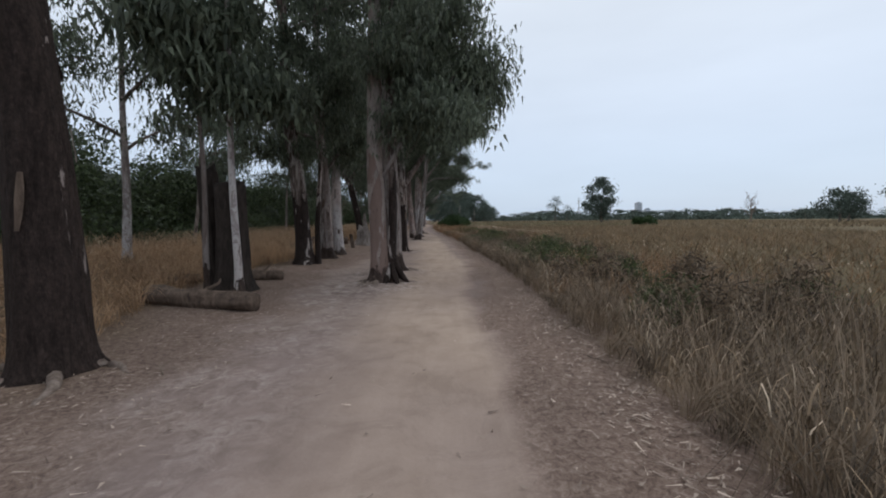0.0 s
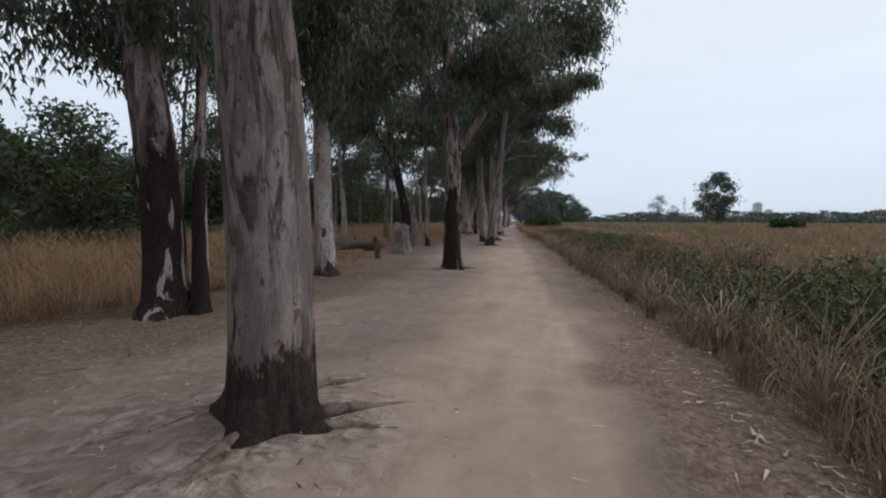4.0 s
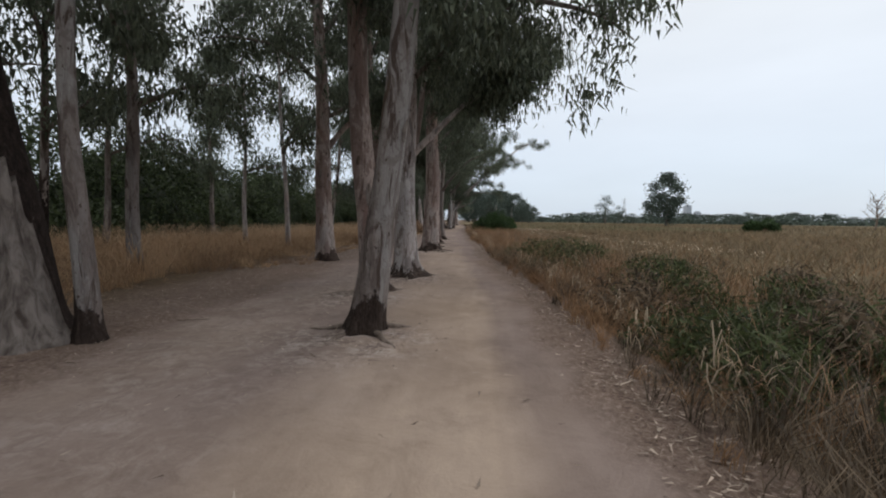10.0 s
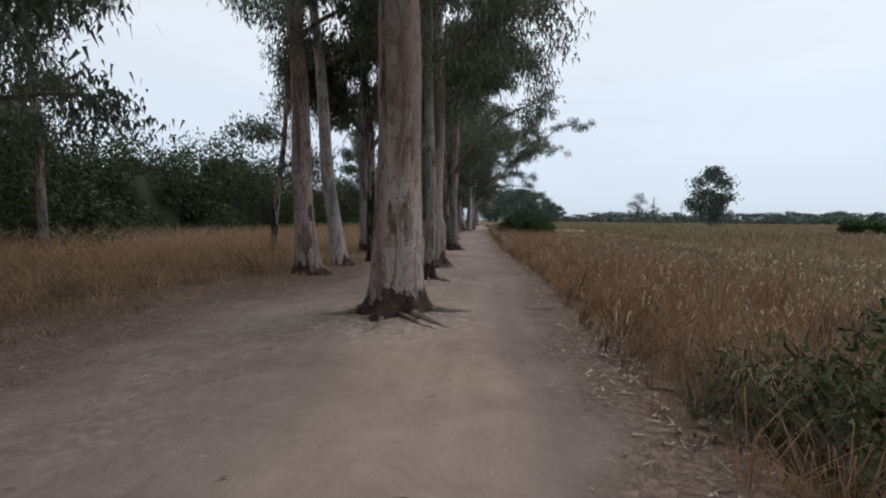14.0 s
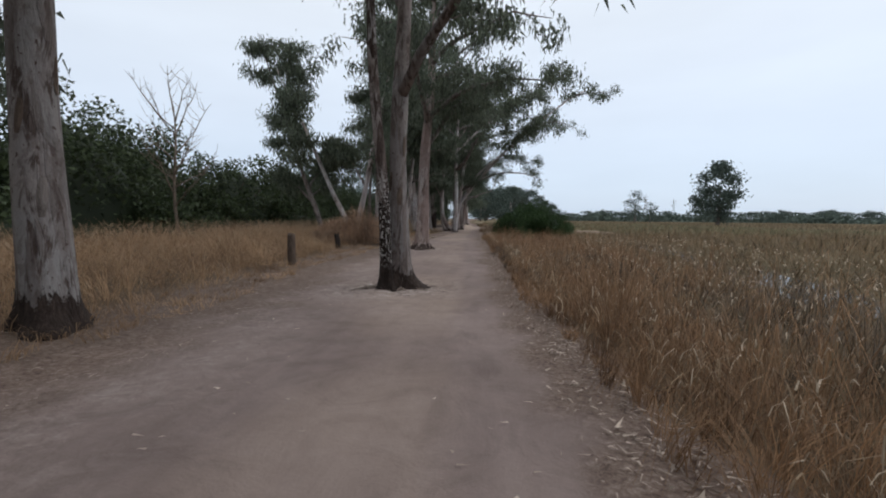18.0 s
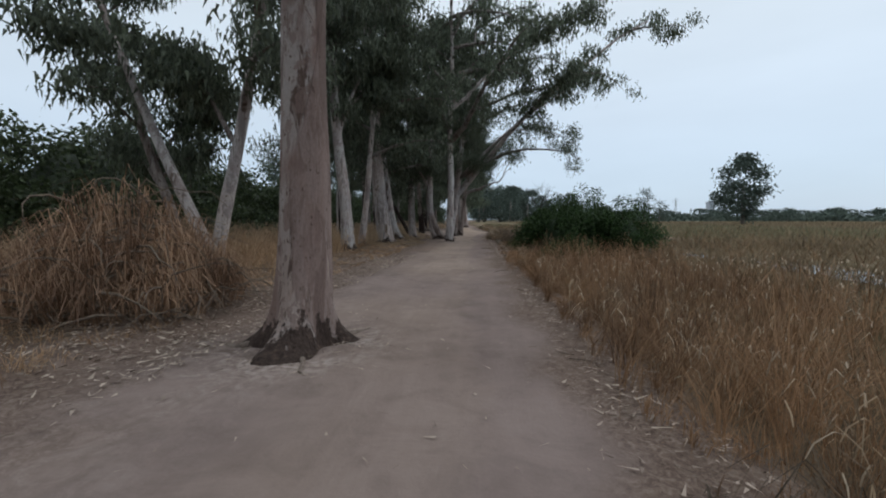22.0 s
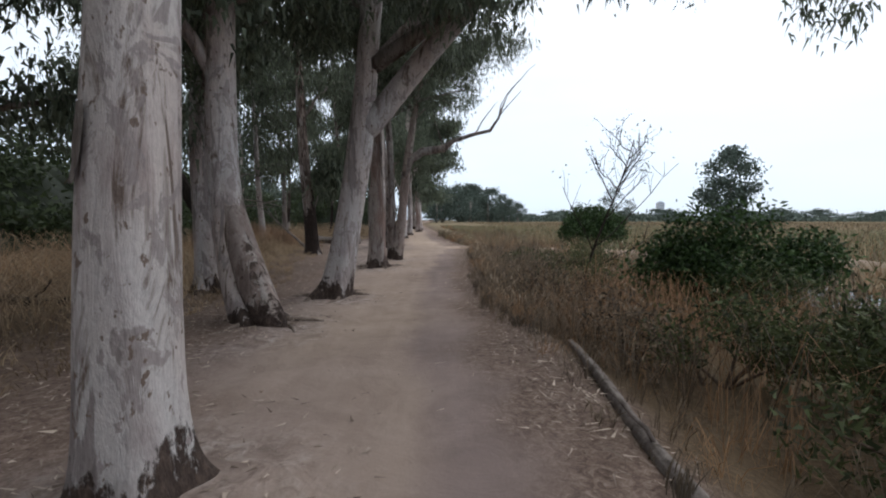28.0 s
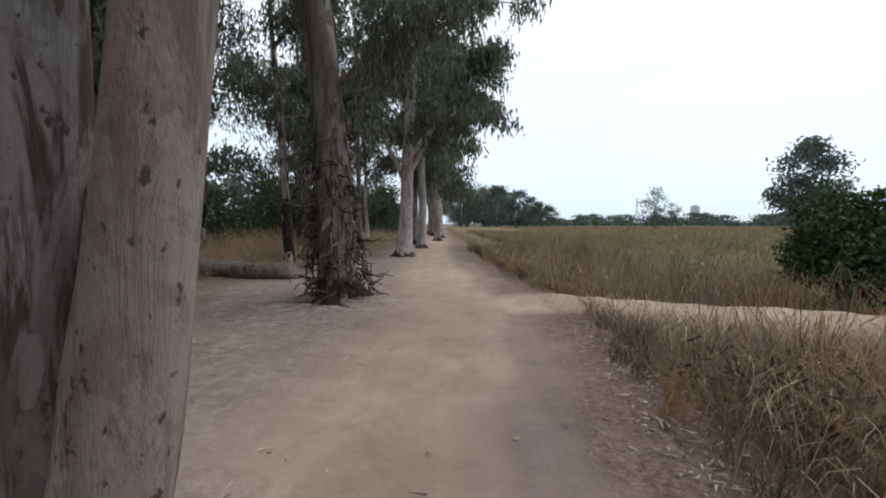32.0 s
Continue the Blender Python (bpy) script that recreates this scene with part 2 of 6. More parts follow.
def leaf_material(name, dark, light, rough=0.55, through=0.25, spec=0.3):
    m, nd, ln, b = material(name, rough, spec)
    at = nd.new("ShaderNodeAttribute")
    at.attribute_name = "tone"
    col = ramp(nd, ln, at.outputs["Fac"], [(0.0, dark), (0.7, light), (1.0, tuple(min(1, c * 1.35) for c in light))])
    ln.new(col, b.inputs["Base Color"])
    if through:
        t = nd.new("ShaderNodeBsdfTranslucent")
        ln.new(col, t.inputs[0])
        mx = nd.new("ShaderNodeMixShader")
        mx.inputs[0].default_value = through
        ln.new(b.outputs[0], mx.inputs[1])
        ln.new(t.outputs[0], mx.inputs[2])
        ln.new(mx.outputs[0], nd["Material Output"].inputs[0])
    return m


LEAF = leaf_material("gum_leaves", (0.058, 0.071, 0.051), (0.135, 0.158, 0.11), 0.5, 0.38)
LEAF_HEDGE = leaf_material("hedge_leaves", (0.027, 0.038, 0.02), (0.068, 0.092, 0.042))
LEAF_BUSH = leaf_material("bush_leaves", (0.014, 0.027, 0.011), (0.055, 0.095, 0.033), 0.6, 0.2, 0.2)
# greyer, bluer green: the distance haze is in this base colour
LEAF_HAZED = leaf_material("haze_tinted_leaves", (0.045, 0.062, 0.052), (0.09, 0.115, 0.095), 0.8)
GRASS_BRUSH = leaf_material("brush_stalks", (0.15, 0.085, 0.055), (0.40, 0.26, 0.17), 0.8, 0.25)
GRASS_RUST = leaf_material("dry_grass_rust", (0.05, 0.026, 0.015), (0.32, 0.19, 0.105), 0.8, 0.3)
GRASS_STRAW = leaf_material("dry_grass_straw", (0.15, 0.102, 0.066), (0.45, 0.335, 0.222), 0.8, 0.35)
GRASS_TAN = leaf_material("dry_grass_tan", (0.15, 0.088, 0.053), (0.46, 0.305, 0.185), 0.8, 0.35)
GRASS_GREEN = leaf_material("marsh_reed_green", (0.075, 0.074, 0.042), (0.23, 0.215, 0.13), 0.8, 0.3)
GRASS_REED = leaf_material("reed_leaves", (0.036, 0.028, 0.02), (0.235, 0.175, 0.122), 0.7, 0.3)
GRASS_OLIVE = leaf_material("marsh_grass_olive", (0.085, 0.066, 0.042), (0.25, 0.19, 0.12), 0.8, 0.3)
HERB = leaf_material("marsh_herb_leaves", (0.024, 0.031, 0.015), (0.1, 0.122, 0.052), 0.7, 0.25)
GRASS_PALE = leaf_material("bleached_reed_leaves", (0.3, 0.225, 0.155), (0.6, 0.49, 0.37), 0.75, 0.3)
LITTER_PALE = leaf_material("pale_leaf_litter", (0.12, 0.085, 0.066), (0.46, 0.375, 0.305), 0.85, 0.0)
LITTER = leaf_material("leaf_litter_bits", (0.1, 0.068, 0.054), (0.43, 0.345, 0.285), 0.85, 0.0)


def wood_material(name, light, dark, grain=0.3):
    m, nd, ln, b = material(name, 0.9, 0.15)
    co, v = mapped(nd, ln, (1, 1, grain))
    n = noise_node(nd, ln, v, 14.0, 5.0, 0.65, 0.6)
    ln.new(ramp(nd, ln, n, [(0.3, dark), (0.6, light), (0.8, tuple(c * 1.25 for c in light))]), b.inputs["Base Color"])
    bump(nd, ln, b, n, 0.8, 0.03)
    return m


WOOD_GREY = wood_material("weathered_grey_wood", (0.25, 0.215, 0.195), (0.075, 0.058, 0.05))
WOOD_DARK = wood_material("charred_dark_wood", (0.045, 0.035, 0.03), (0.014, 0.011, 0.01))
WOOD_BROWN = wood_material("old_brown_wood", (0.15, 0.11, 0.085), (0.05, 0.036, 0.03))
ROOT = wood_material("dusty_root", (0.25, 0.2, 0.17), (0.1, 0.075, 0.062), 1.0)
TWIG = wood_material("dry_twigs", (0.24, 0.19, 0.15), (0.10, 0.075, 0.06))

GROUND, gnd, gln, gb = material("ground_dirt_and_grass", 0.95, 0.1)
g_at = gnd.new("ShaderNodeAttribute")
g_at.attribute_name = "cover"
g_sep = gnd.new("ShaderNodeSeparateColor")
gln.new(g_at.outputs["Color"], g_sep.inputs[0])
_, g_v = mapped(gnd, gln, (1, 1, 1), False)
g_big = noise_node(gnd, gln, g_v, 0.7, 4.0, 0.55)
g_mid = noise_node(gnd, gln, g_v, 4.5, 5.0, 0.6, 0.3)
g_fine = noise_node(gnd, gln, g_v, 60.0, 4.0, 0.7)
g_leaf = noise_node(gnd, gln, g_v, 22.0, 4.0, 0.75, 1.0)
dust_pale = ramp(gnd, gln, g_big, [(0.3, (0.45, 0.346, 0.274)), (0.7, (0.51, 0.402, 0.33))])
dust_dull = ramp(gnd, gln, g_big, [(0.3, (0.23, 0.178, 0.163)), (0.7, (0.305, 0.239, 0.221))])
dust = mix(gnd, gln, g_at.outputs["Alpha"], dust_dull, dust_pale)
_, g_vs = mapped(gnd, gln, (3.2, 0.35, 1), False)
g_tread = noise_node(gnd, gln, g_vs, 1.6, 4.0, 0.6, 0.4)
g_blot = noise_node(gnd, gln, g_v, 1.9, 6.0, 0.68, 0.8)
dust = mix(gnd, gln, 0.35, dust, ramp(gnd, gln, g_tread, [(0.35, (0.8, 0.78, 0.77)), (0.62, (1.05, 1.05, 1.04))]), "MULTIPLY")
dust = mix(gnd, gln, 0.45, dust, ramp(gnd, gln, g_blot, [(0.36, (0.66, 0.64, 0.63)), (0.5, (0.96, 0.95, 0.94)), (0.66, (1.08, 1.07, 1.05))]), "MULTIPLY")
dust = mix(gnd, gln, 0.4, dust, ramp(gnd, gln, g_mid, [(0.3, (0.75, 0.73, 0.71)), (0.65, (1.0, 1.0, 1.0))]), "MULTIPLY")
g_sc = gnd.new("ShaderNodeAttribute")
g_sc.attribute_name = "scuff"
g_clod = noise_node(gnd, gln, g_v, 7.0, 6.0, 0.7, 1.2)
g_crumb = noise_node(gnd, gln, g_v, 19.0, 5.0, 0.7, 0.6)
clods = ramp(gnd, gln, g_clod, [(0.34, (0.16, 0.12, 0.105)), (0.46, (0.3, 0.238, 0.212)), (0.54, (0.44, 0.362, 0.325)), (0.62, (0.55, 0.475, 0.435))])
clods = mix(gnd, gln, 0.6, clods, ramp(gnd, gln, g_crumb, [(0.35, (0.6, 0.58, 0.57)), (0.6, (1.1, 1.1, 1.1))]), "MULTIPLY")
g_patch = noise_node(gnd, gln, g_v, 2.6, 4.0, 0.6, 0.6)
scuffed = math_node(gnd, gln, "MULTIPLY", g_sc.outputs["Fac"], ramp(gnd, gln, g_patch, [(0.38, (0.25, 0.25, 0.25)), (0.58, (1, 1, 1))]), True)
dust = mix(gnd, gln, scuffed, dust, clods)
dust = mix(gnd, gln, 0.22, dust, ramp(gnd, gln, g_fine, [(0.3, (0.7, 0.69, 0.68)), (0.7, (1.0, 1.0, 1.0))]), "MULTIPLY")
litter = ramp(gnd, gln, g_leaf, [(0.3, (0.1, 0.07, 0.058)), (0.5, (0.205, 0.148, 0.122)), (0.72, (0.36, 0.29, 0.25))])
litter = mix(gnd, gln, g_at.outputs["Alpha"], litter, mix(gnd, gln, 1.0, litter, (1.5, 1.45, 1.4), "MULTIPLY"))
litter = mix(gnd, gln, 0.5, litter, ramp(gnd, gln, g_mid, [(0.3, (0.6, 0.58, 0.57)), (0.7, (1.0, 1.0, 1.0))]), "MULTIPLY")
thatch = ramp(gnd, gln, g_leaf, [(0.28, (0.06, 0.042, 0.028)), (0.55, (0.13, 0.092, 0.058)), (0.75, (0.21, 0.155, 0.10))])
_, g_vf = mapped(gnd, gln, (0.03, 0.1, 1), False)
g_field = noise_node(gnd, gln, g_vf, 1.0, 6.0, 0.6)
field = ramp(gnd, gln, g_field, [(0.3, (0.13, 0.11, 0.064)), (0.55, (0.185, 0.142, 0.086)), (0.75, (0.235, 0.176, 0.108))])
field = mix(gnd, gln, 0.5, field, ramp(gnd, gln, g_leaf, [(0.3, (0.6, 0.6, 0.6)), (0.7, (1.0, 1.0, 1.0))]), "MULTIPLY")
ground_col = mix(gnd, gln, g_sep.outputs[2], thatch, field)
ground_col = mix(gnd, gln, g_sep.outputs[1], ground_col, litter)
ground_col = mix(gnd, gln, g_sep.outputs[0], ground_col, dust)
gln.new(ground_col, gb.inputs["Base Color"])
loose_part = math_node(gnd, gln, "SUBTRACT", 1.0, math_node(gnd, gln, "MULTIPLY", g_sep.outputs[0], 0.85))
g_relief = math_node(gnd, gln, "ADD", math_node(gnd, gln, "MULTIPLY", g_leaf, loose_part), math_node(gnd, gln, "MULTIPLY", g_blot, 1.0))
g_relief = math_node(gnd, gln, "ADD", g_relief, math_node(gnd, gln, "MULTIPLY", math_node(gnd, gln, "ADD", g_clod, g_crumb), math_node(gnd, gln, "MULTIPLY", scuffed, 1.6)))
bump(gnd, gln, gb, math_node(gnd, gln, "ADD", g_relief, math_node(gnd, gln, "MULTIPLY", g_fine, 0.16)), 0.55, 0.03)

WATER, _n, _l, wb = material("still_water", 0.04, 0.5)
wb.inputs["Base Color"].default_value = (0.03, 0.035, 0.03, 1)

# ---- the plan: edges of the trodden ground along the walk ----
EDGE_Y = (-30, 0, 10, 16, 22, 27, 32, 39, 46, 55, 62, 70, 74, 80, 84, 90, 96, 110, 140, 200)
EDGE_X = (1.6, 1.35, 1.48, 1.32, 0.98, 0.8, 0.3, 0.1, -0.42, -0.82, -1.15, -1.2, -1.5, -1.3, -1.0, -1.7, -2.2, -3.0, -5.0, -9.0)
LEFT_Y = (-30, 0, 3, 10, 13, 18, 22, 27, 34, 38, 46, 50, 56, 62, 67, 71, 77, 86, 92, 110, 200)
LEFT_X = (-1.6, -1.7, -1.9, -2.7, -2.2, -2.6, -3.4, -3.6, -4.0, -3.4, -3.9, -4.2, -4.1, -3.8, -3.5, -3.9, -4.5, -6.4, -5.4, -5.6, -11.5)
SPUR_X = (-3.0, -0.6, 1.3, 4.0, 9.0, 20.0)
SPUR_Y = (84.7, 85.0, 84.4, 83.3, 81.4, 79.0)


def right_edge(y):
    return np.interp(y, EDGE_Y, EDGE_X)


def left_edge(y):
    return np.interp(y, LEFT_Y, LEFT_X)


def step(a, b, v):
    t = np.clip((np.asarray(v, float) - a) / (b - a), 0, 1)
    return t * t * (3 - 2 * t)


def ripple(x, y, seed=0.0):
    """Smooth uneven numbers of about -1 to 1 over the plan."""
    s = 0
    for k, (a, b, c) in enumerate(((1.3, 0.7, 0.2), (-0.8, 1.7, 1.9), (2.3, 1.1, 4.0), (-1.9, 2.9, 0.7), (3.9, -3.1, 2.2))):
        s = s + np.sin(a * x + b * y + c + seed * (k + 1) + 1.3 * np.sin(0.6 * b * x - 0.5 * a * y + seed)) / (1 + 0.4 * k)
    return s / 2.6


def spur(x, y):
    """How much a place lies on the side track, 0 to 1."""
    off = np.abs(y - np.interp(x, SPUR_X, SPUR_Y))
    return (1 - step(0.45, 0.95, off + 0.12 * ripple(x * 2, y * 2))) * step(-3.0, -1.5, x) * (1 - step(9.0, 13.0, x))


FEET = []
DIP_Y = (11, 14, 17.3, 20, 23, 36, 40, 44, 47.4, 51, 55, 60, 66, 71, 74.5, 79, 84, 90)
DIP_Z = (0, -0.05, -0.09, -0.03, 0, 0, -0.03, -0.1, -0.14, -0.1, -0.07, -0.03, 0, 0, -0.09, -0.07, -0.04, 0)


def ground_height(x, y):
    x, y = np.asarray(x, float), np.asarray(y, float)
    s = x - right_edge(y) + 0.12 * ripple(x * 1.2, y * 1.2, 3.0)
    near = np.exp(-np.maximum(np.abs(x + 1) - 14, 0) / 10)
    bank = -0.38 * step(0.03, 1.1, s) + 0.06 * ripple(x * 0.9, y * 0.9) * step(0.2, 1.5, s) * near
    bank = bank * (1 - spur(x, y))
    left = (0.05 * step(0.0, 2.0, left_edge(y) - x) + 0.035 * ripple(x * 0.8, y * 0.8, 1.0) * step(-0.3, 1.2, left_edge(y) - x)) * near
    tread = 0.008 * ripple(x * 2.1, y * 1.3, 2.0) * near
    dips = np.interp(y, DIP_Y, DIP_Z) * near
    h = bank + left + tread + dips
    for fx, fy, fh, fr in FEET:
        w = np.exp(-((x - fx) ** 2 + (y - fy) ** 2) / fr**2)
        h = h + fh * w + 0.02 * w * ripple(x * 5.5, y * 5.5, fx)
    return h


def floor_z(x, y):
    return float(ground_height(x, y))


# ---- mesh helpers ----
def mesh_from(name, verts, faces, mat, smooth=False, tone=None):
    """A mesh from arrays: verts (n, 3) and faces, a list of index arrays (m, k)."""
    me = bpy.data.meshes.new(name)
    verts = np.asarray(verts, np.float32)
    if not isinstance(faces, list):
        faces = [faces]
    me.vertices.add(len(verts))
    me.vertices.foreach_set("co", verts.ravel())
    loops = np.concatenate([np.asarray(f).ravel() for f in faces]).astype(np.int32)
    totals = np.concatenate([np.full(len(f), np.asarray(f).shape[1]) for f in faces]).astype(np.int32)
    starts = np.concatenate([[0], np.cumsum(totals)[:-1]]).astype(np.int32)
    me.loops.add(len(loops))
    me.loops.foreach_set("vertex_index", loops)
    me.polygons.add(len(totals))
    me.polygons.foreach_set("loop_start", starts)
    me.polygons.foreach_set("loop_total", totals)
    if smooth:
        me.polygons.foreach_set("use_smooth", np.ones(len(totals), bool))
    if tone is not None:
        a = me.attributes.new("tone", "FLOAT", "POINT")
        a.data.foreach_set("value", np.asarray(tone, np.float32))
    me.materials.append(mat)
    me.update(calc_edges=True)
    return me


def part(name, me, parent, label=""):
    ob = new(name, me)
    ob.parent = parent
    return tagged(ob, label)


def thing(name, x, y, label, category, group="", z=None, turn=0.0, kind=""):
    ob = new(name)
    ob.matrix_world = pose(x, y, floor_z(x, y) if z is None else z, 0, 0, turn)
    ob.empty_display_size = 0.2
    return tagged(ob, label, category, group, kind)


def tube(points, radii, segs=8, lobes=None, close=True):
    """Verts and faces of a tapering tube. lobes(i, angle): a factor on the radius at ring i."""
    pts, radii = np.asarray(points, float), np.asarray(radii, float)
    way = np.gradient(pts, axis=0)
    way /= np.linalg.norm(way, axis=1)[:, None] + 1e-9
    ref = np.array([1.0, 0, 0]) if abs(way[0][0]) < 0.8 else np.array([0, 1.0, 0])
    u = np.cross(way, ref)
    u /= np.linalg.norm(u, axis=1)[:, None] + 1e-9
    v = np.cross(way, u)
    ang = np.arange(segs) * 2 * np.pi / segs
    fac = np.ones((len(pts), segs)) if lobes is None else np.array([[lobes(i, a) for a in ang] for i in range(len(pts))])
    ring = u[:, None] * np.cos(ang)[None, :, None] + v[:, None] * np.sin(ang)[None, :, None]
    verts = (pts[:, None] + ring * (radii[:, None] * fac)[:, :, None]).reshape(-1, 3)
    i, j = np.meshgrid(np.arange(len(pts) - 1), np.arange(segs), indexing="ij")
    a, b = i * segs + j, i * segs + (j + 1) % segs
    quads = np.stack([a, b, b + segs, a + segs], -1).reshape(-1, 4)
    faces = [quads]
    if close:
        n = len(verts)
        verts = np.vstack([verts, pts[-1], pts[0]])
        j = np.arange(segs)
        top = (len(pts) - 1) * segs
        faces.append(np.concatenate([np.stack([top + j, top + (j + 1) % segs, np.full(segs, n)], -1), np.stack([(j + 1) % segs, j, np.full(segs, n + 1)], -1)]))
    return verts, faces


def joined(pieces):
    """Several (verts, faces) as one."""
    vs, fs, n = [], {}, 0
    for v, faces in pieces:
        for f in faces:
            fs.setdefault(np.asarray(f).shape[1], []).append(np.asarray(f) + n)
        vs.append(v)
        n += len(v)
    return np.vstack(vs), [np.vstack(f) for f in fs.values()]


def leaf_cloud(centres, length, width, droop, rng, full=False):
    """Pointed leaves: verts, faces and a tone for each vertex. full: with a stalk end that is pointed and folded too."""
    n = len(centres)
    axis = rng.normal(0, 1, (n, 3)) * 0.55
    axis[:, 2] -= droop
    axis /= np.linalg.norm(axis, axis=1)[:, None]
    side = np.cross(axis, rng.normal(0, 1, (n, 3)))
    side /= np.linalg.norm(side, axis=1)[:, None] + 1e-9
    ln_ = np.broadcast_to(length * rng.uniform(0.6, 1.3, n), n)[:, None]
    wd = (width * rng.uniform(0.7, 1.3, n))[:, None]
    c = np.asarray(centres)
    if full:
        waist = c + axis * ln_ * 0.4 + np.cross(axis, side) * wd * 0.25
        verts = np.stack([c, waist - side * wd * 0.5, c + axis * ln_, waist + side * wd * 0.5], 1).reshape(-1, 3)
        return verts, np.arange(n * 4).reshape(-1, 4), np.repeat(rng.uniform(0, 1, n), 4)
    verts = np.stack([c - side * wd * 0.5, c + axis * ln_, c + side * wd * 0.5], 1).reshape(-1, 3)
    faces = np.arange(n * 3).reshape(-1, 3)
    return verts, faces, np.repeat(rng.uniform(0, 1, n), 3)


def blades(x, y, z, height, width, lean, rng, bend=0.5, simple=False, az=None, tuft=None):
    """Grass blades bowing over: verts, faces, tones. az: the way each one leans; tuft: a tone shared by a tuft, 0 to 1."""
    n = len(x)
    az = rng.uniform(0, 2 * np.pi, n) if az is None else az + rng.normal(0, 0.8, n)
    shade = rng.uniform(0, 1, n) if tuft is None else np.clip(0.68 * tuft + 0.32 * rng.uniform(0, 1, n), 0, 1)
    h = np.broadcast_to(height, n) * rng.uniform(0.55, 1.25, n)
    w = np.broadcast_to(width, n) * rng.uniform(0.7, 1.3, n)
    out = np.minimum(np.broadcast_to(lean, n) * rng.uniform(0.2, 1.6, n) * h, 1.05 * h + 0.04)
    d = np.stack([np.cos(az), np.sin(az), 0 * az], 1)
    fa = az + np.pi / 2 + rng.normal(0, 0.5, n)
    s = np.stack([np.cos(fa), np.sin(fa), 0 * az], 1) * w[:, None] * 0.5
    p = np.stack([x, y, z], 1)
    mid = p + d * (out * 0.35)[:, None] + np.array([0, 0, 1.0]) * (h * 0.62)[:, None]
    tip = p + d * out[:, None] + np.array([0, 0, 1.0]) * (h * (1 - bend * rng.uniform(0.2, 1, n) * np.minimum(np.broadcast_to(lean, n), 1)))[:, None]
    if simple:
        bowed = p + d * (out * 0.27)[:, None] + np.array([0, 0, 1.0]) * (h * 0.76)[:, None]
        k = np.arange(n)[:, None] * 5
        verts = np.stack([p - s, p + s, bowed + s * 0.8, bowed - s * 0.8, tip], 1).reshape(-1, 3)
        if simple == 1:
            return verts, [k + np.array([[0, 1, 2, 3]]), k + np.array([[3, 2, 4]])], np.repeat(shade, 5)
        return np.stack([p - s, p + s, tip], 1).reshape(-1, 3), [np.arange(n * 3).reshape(-1, 3)], np.repeat(shade, 3)
    low = p + d * (out * 0.16)[:, None] + np.array([0, 0, 1.0]) * (h * 0.46)[:, None]
    mid = p + d * (out * 0.56)[:, None] + np.array([0, 0, 1.0]) * (h * 0.8)[:, None]
    verts = np.stack([p - s * 0.7, p + s * 0.7, low + s, low - s, mid + s * 0.7, mid - s * 0.7, tip], 1).reshape(-1, 3)
    k = np.arange(n)[:, None] * 7
    return verts, [np.concatenate([k + np.array([[0, 1, 2, 3]]), k + np.array([[3, 2, 4, 5]])]), k + np.array([[5, 4, 6]])], np.repeat(shade, 7)


# ---- trees ----
def bough(start, az, elev, length, sag, rng, n=7, wobble=0.08):
    """Points of a limb that leaves at an angle, climbs and bows at its end. Degrees and metres."""
    az, elev = radians(az), radians(elev)
    p, pts = np.array(start, float), [np.array(start, float)]
    for i in range(n):
        e = elev - sag * (i / n) ** 1.5
        az += rng.normal(0, wobble * 1.6)
        e += rng.normal(0, wobble)
        p = p + np.array([math.cos(az) * math.cos(e), math.sin(az) * math.cos(e), math.sin(e)]) * length / n
        pts.append(p.copy())
    return np.array(pts)


def crown_on(tree_ob, limbs, rng, per_cluster, subs, leaf, spread, leaf_mat, twig_mat, droop=1.5, from_u=0.18, full=False):
    """Twigs and leaf clusters on the limbs (point arrays), as two parts."""
    twigs, centres = [], []
    for pts in limbs:
        total = np.linalg.norm(pts[-1] - pts[0])
        for k in range(subs):
            u = from_u + (1 - from_u) * (k + rng.uniform(0, 1)) / subs
            f = u * (len(pts) - 1)
            i = min(int(f), len(pts) - 2)
            s = pts[i] + (pts[i + 1] - pts[i]) * (f - i)
            tw = bough(s, rng.uniform(0, 360), rng.uniform(-25, 45), rng.uniform(0.3, 0.75) * min(1.6, 0.5 + 0.3 * total), 0.9, rng, 4, 0.15)
            if k % 3 == 0:
                twigs.append(tube(tw, np.linspace(0.018, 0.005, len(tw)), 3, close=False))
            for q in (2, 4):
                m = per_cluster // 2
                c = tw[q] + rng.normal(0, 1, (m, 3)) * np.array([spread, spread, spread * 0.8])
                c[:, 2] += 0.1 - np.abs(rng.normal(0, spread * 0.5, m))
                centres.append(c)
    if twigs:
        v, f = joined(twigs)
        tagged(part("twig_mass", mesh_from("twig_mass", v, f, twig_mat), tree_ob), kind="stuff")
    c = np.vstack(centres)
    if full:
        high = c[:, 2] > 6.0
        c_low = np.repeat(c[~high], 3, axis=0) + rng.normal(0, 0.06, (3 * int((~high).sum()), 3))
        c_high = c[high][rng.uniform(0, 1, int(high.sum())) < 0.72]
        v, f, tone = leaf_cloud(c_high, leaf[0] * 1.1, leaf[1] * 1.1, droop, rng)
        v2, f2, tone2 = leaf_cloud(c_low, leaf[0] * 0.66, leaf[1] * 0.6, droop, rng)
        f, v, tone = np.vstack([f, f2 + len(v)]), np.vstack([v, v2]), np.concatenate([tone, tone2])
    else:
        v, f, tone = leaf_cloud(c, leaf[0], leaf[1], droop, rng)
    tagged(part("foliage", mesh_from("foliage", v, f, leaf_mat, tone=tone), tree_ob), kind="stuff")


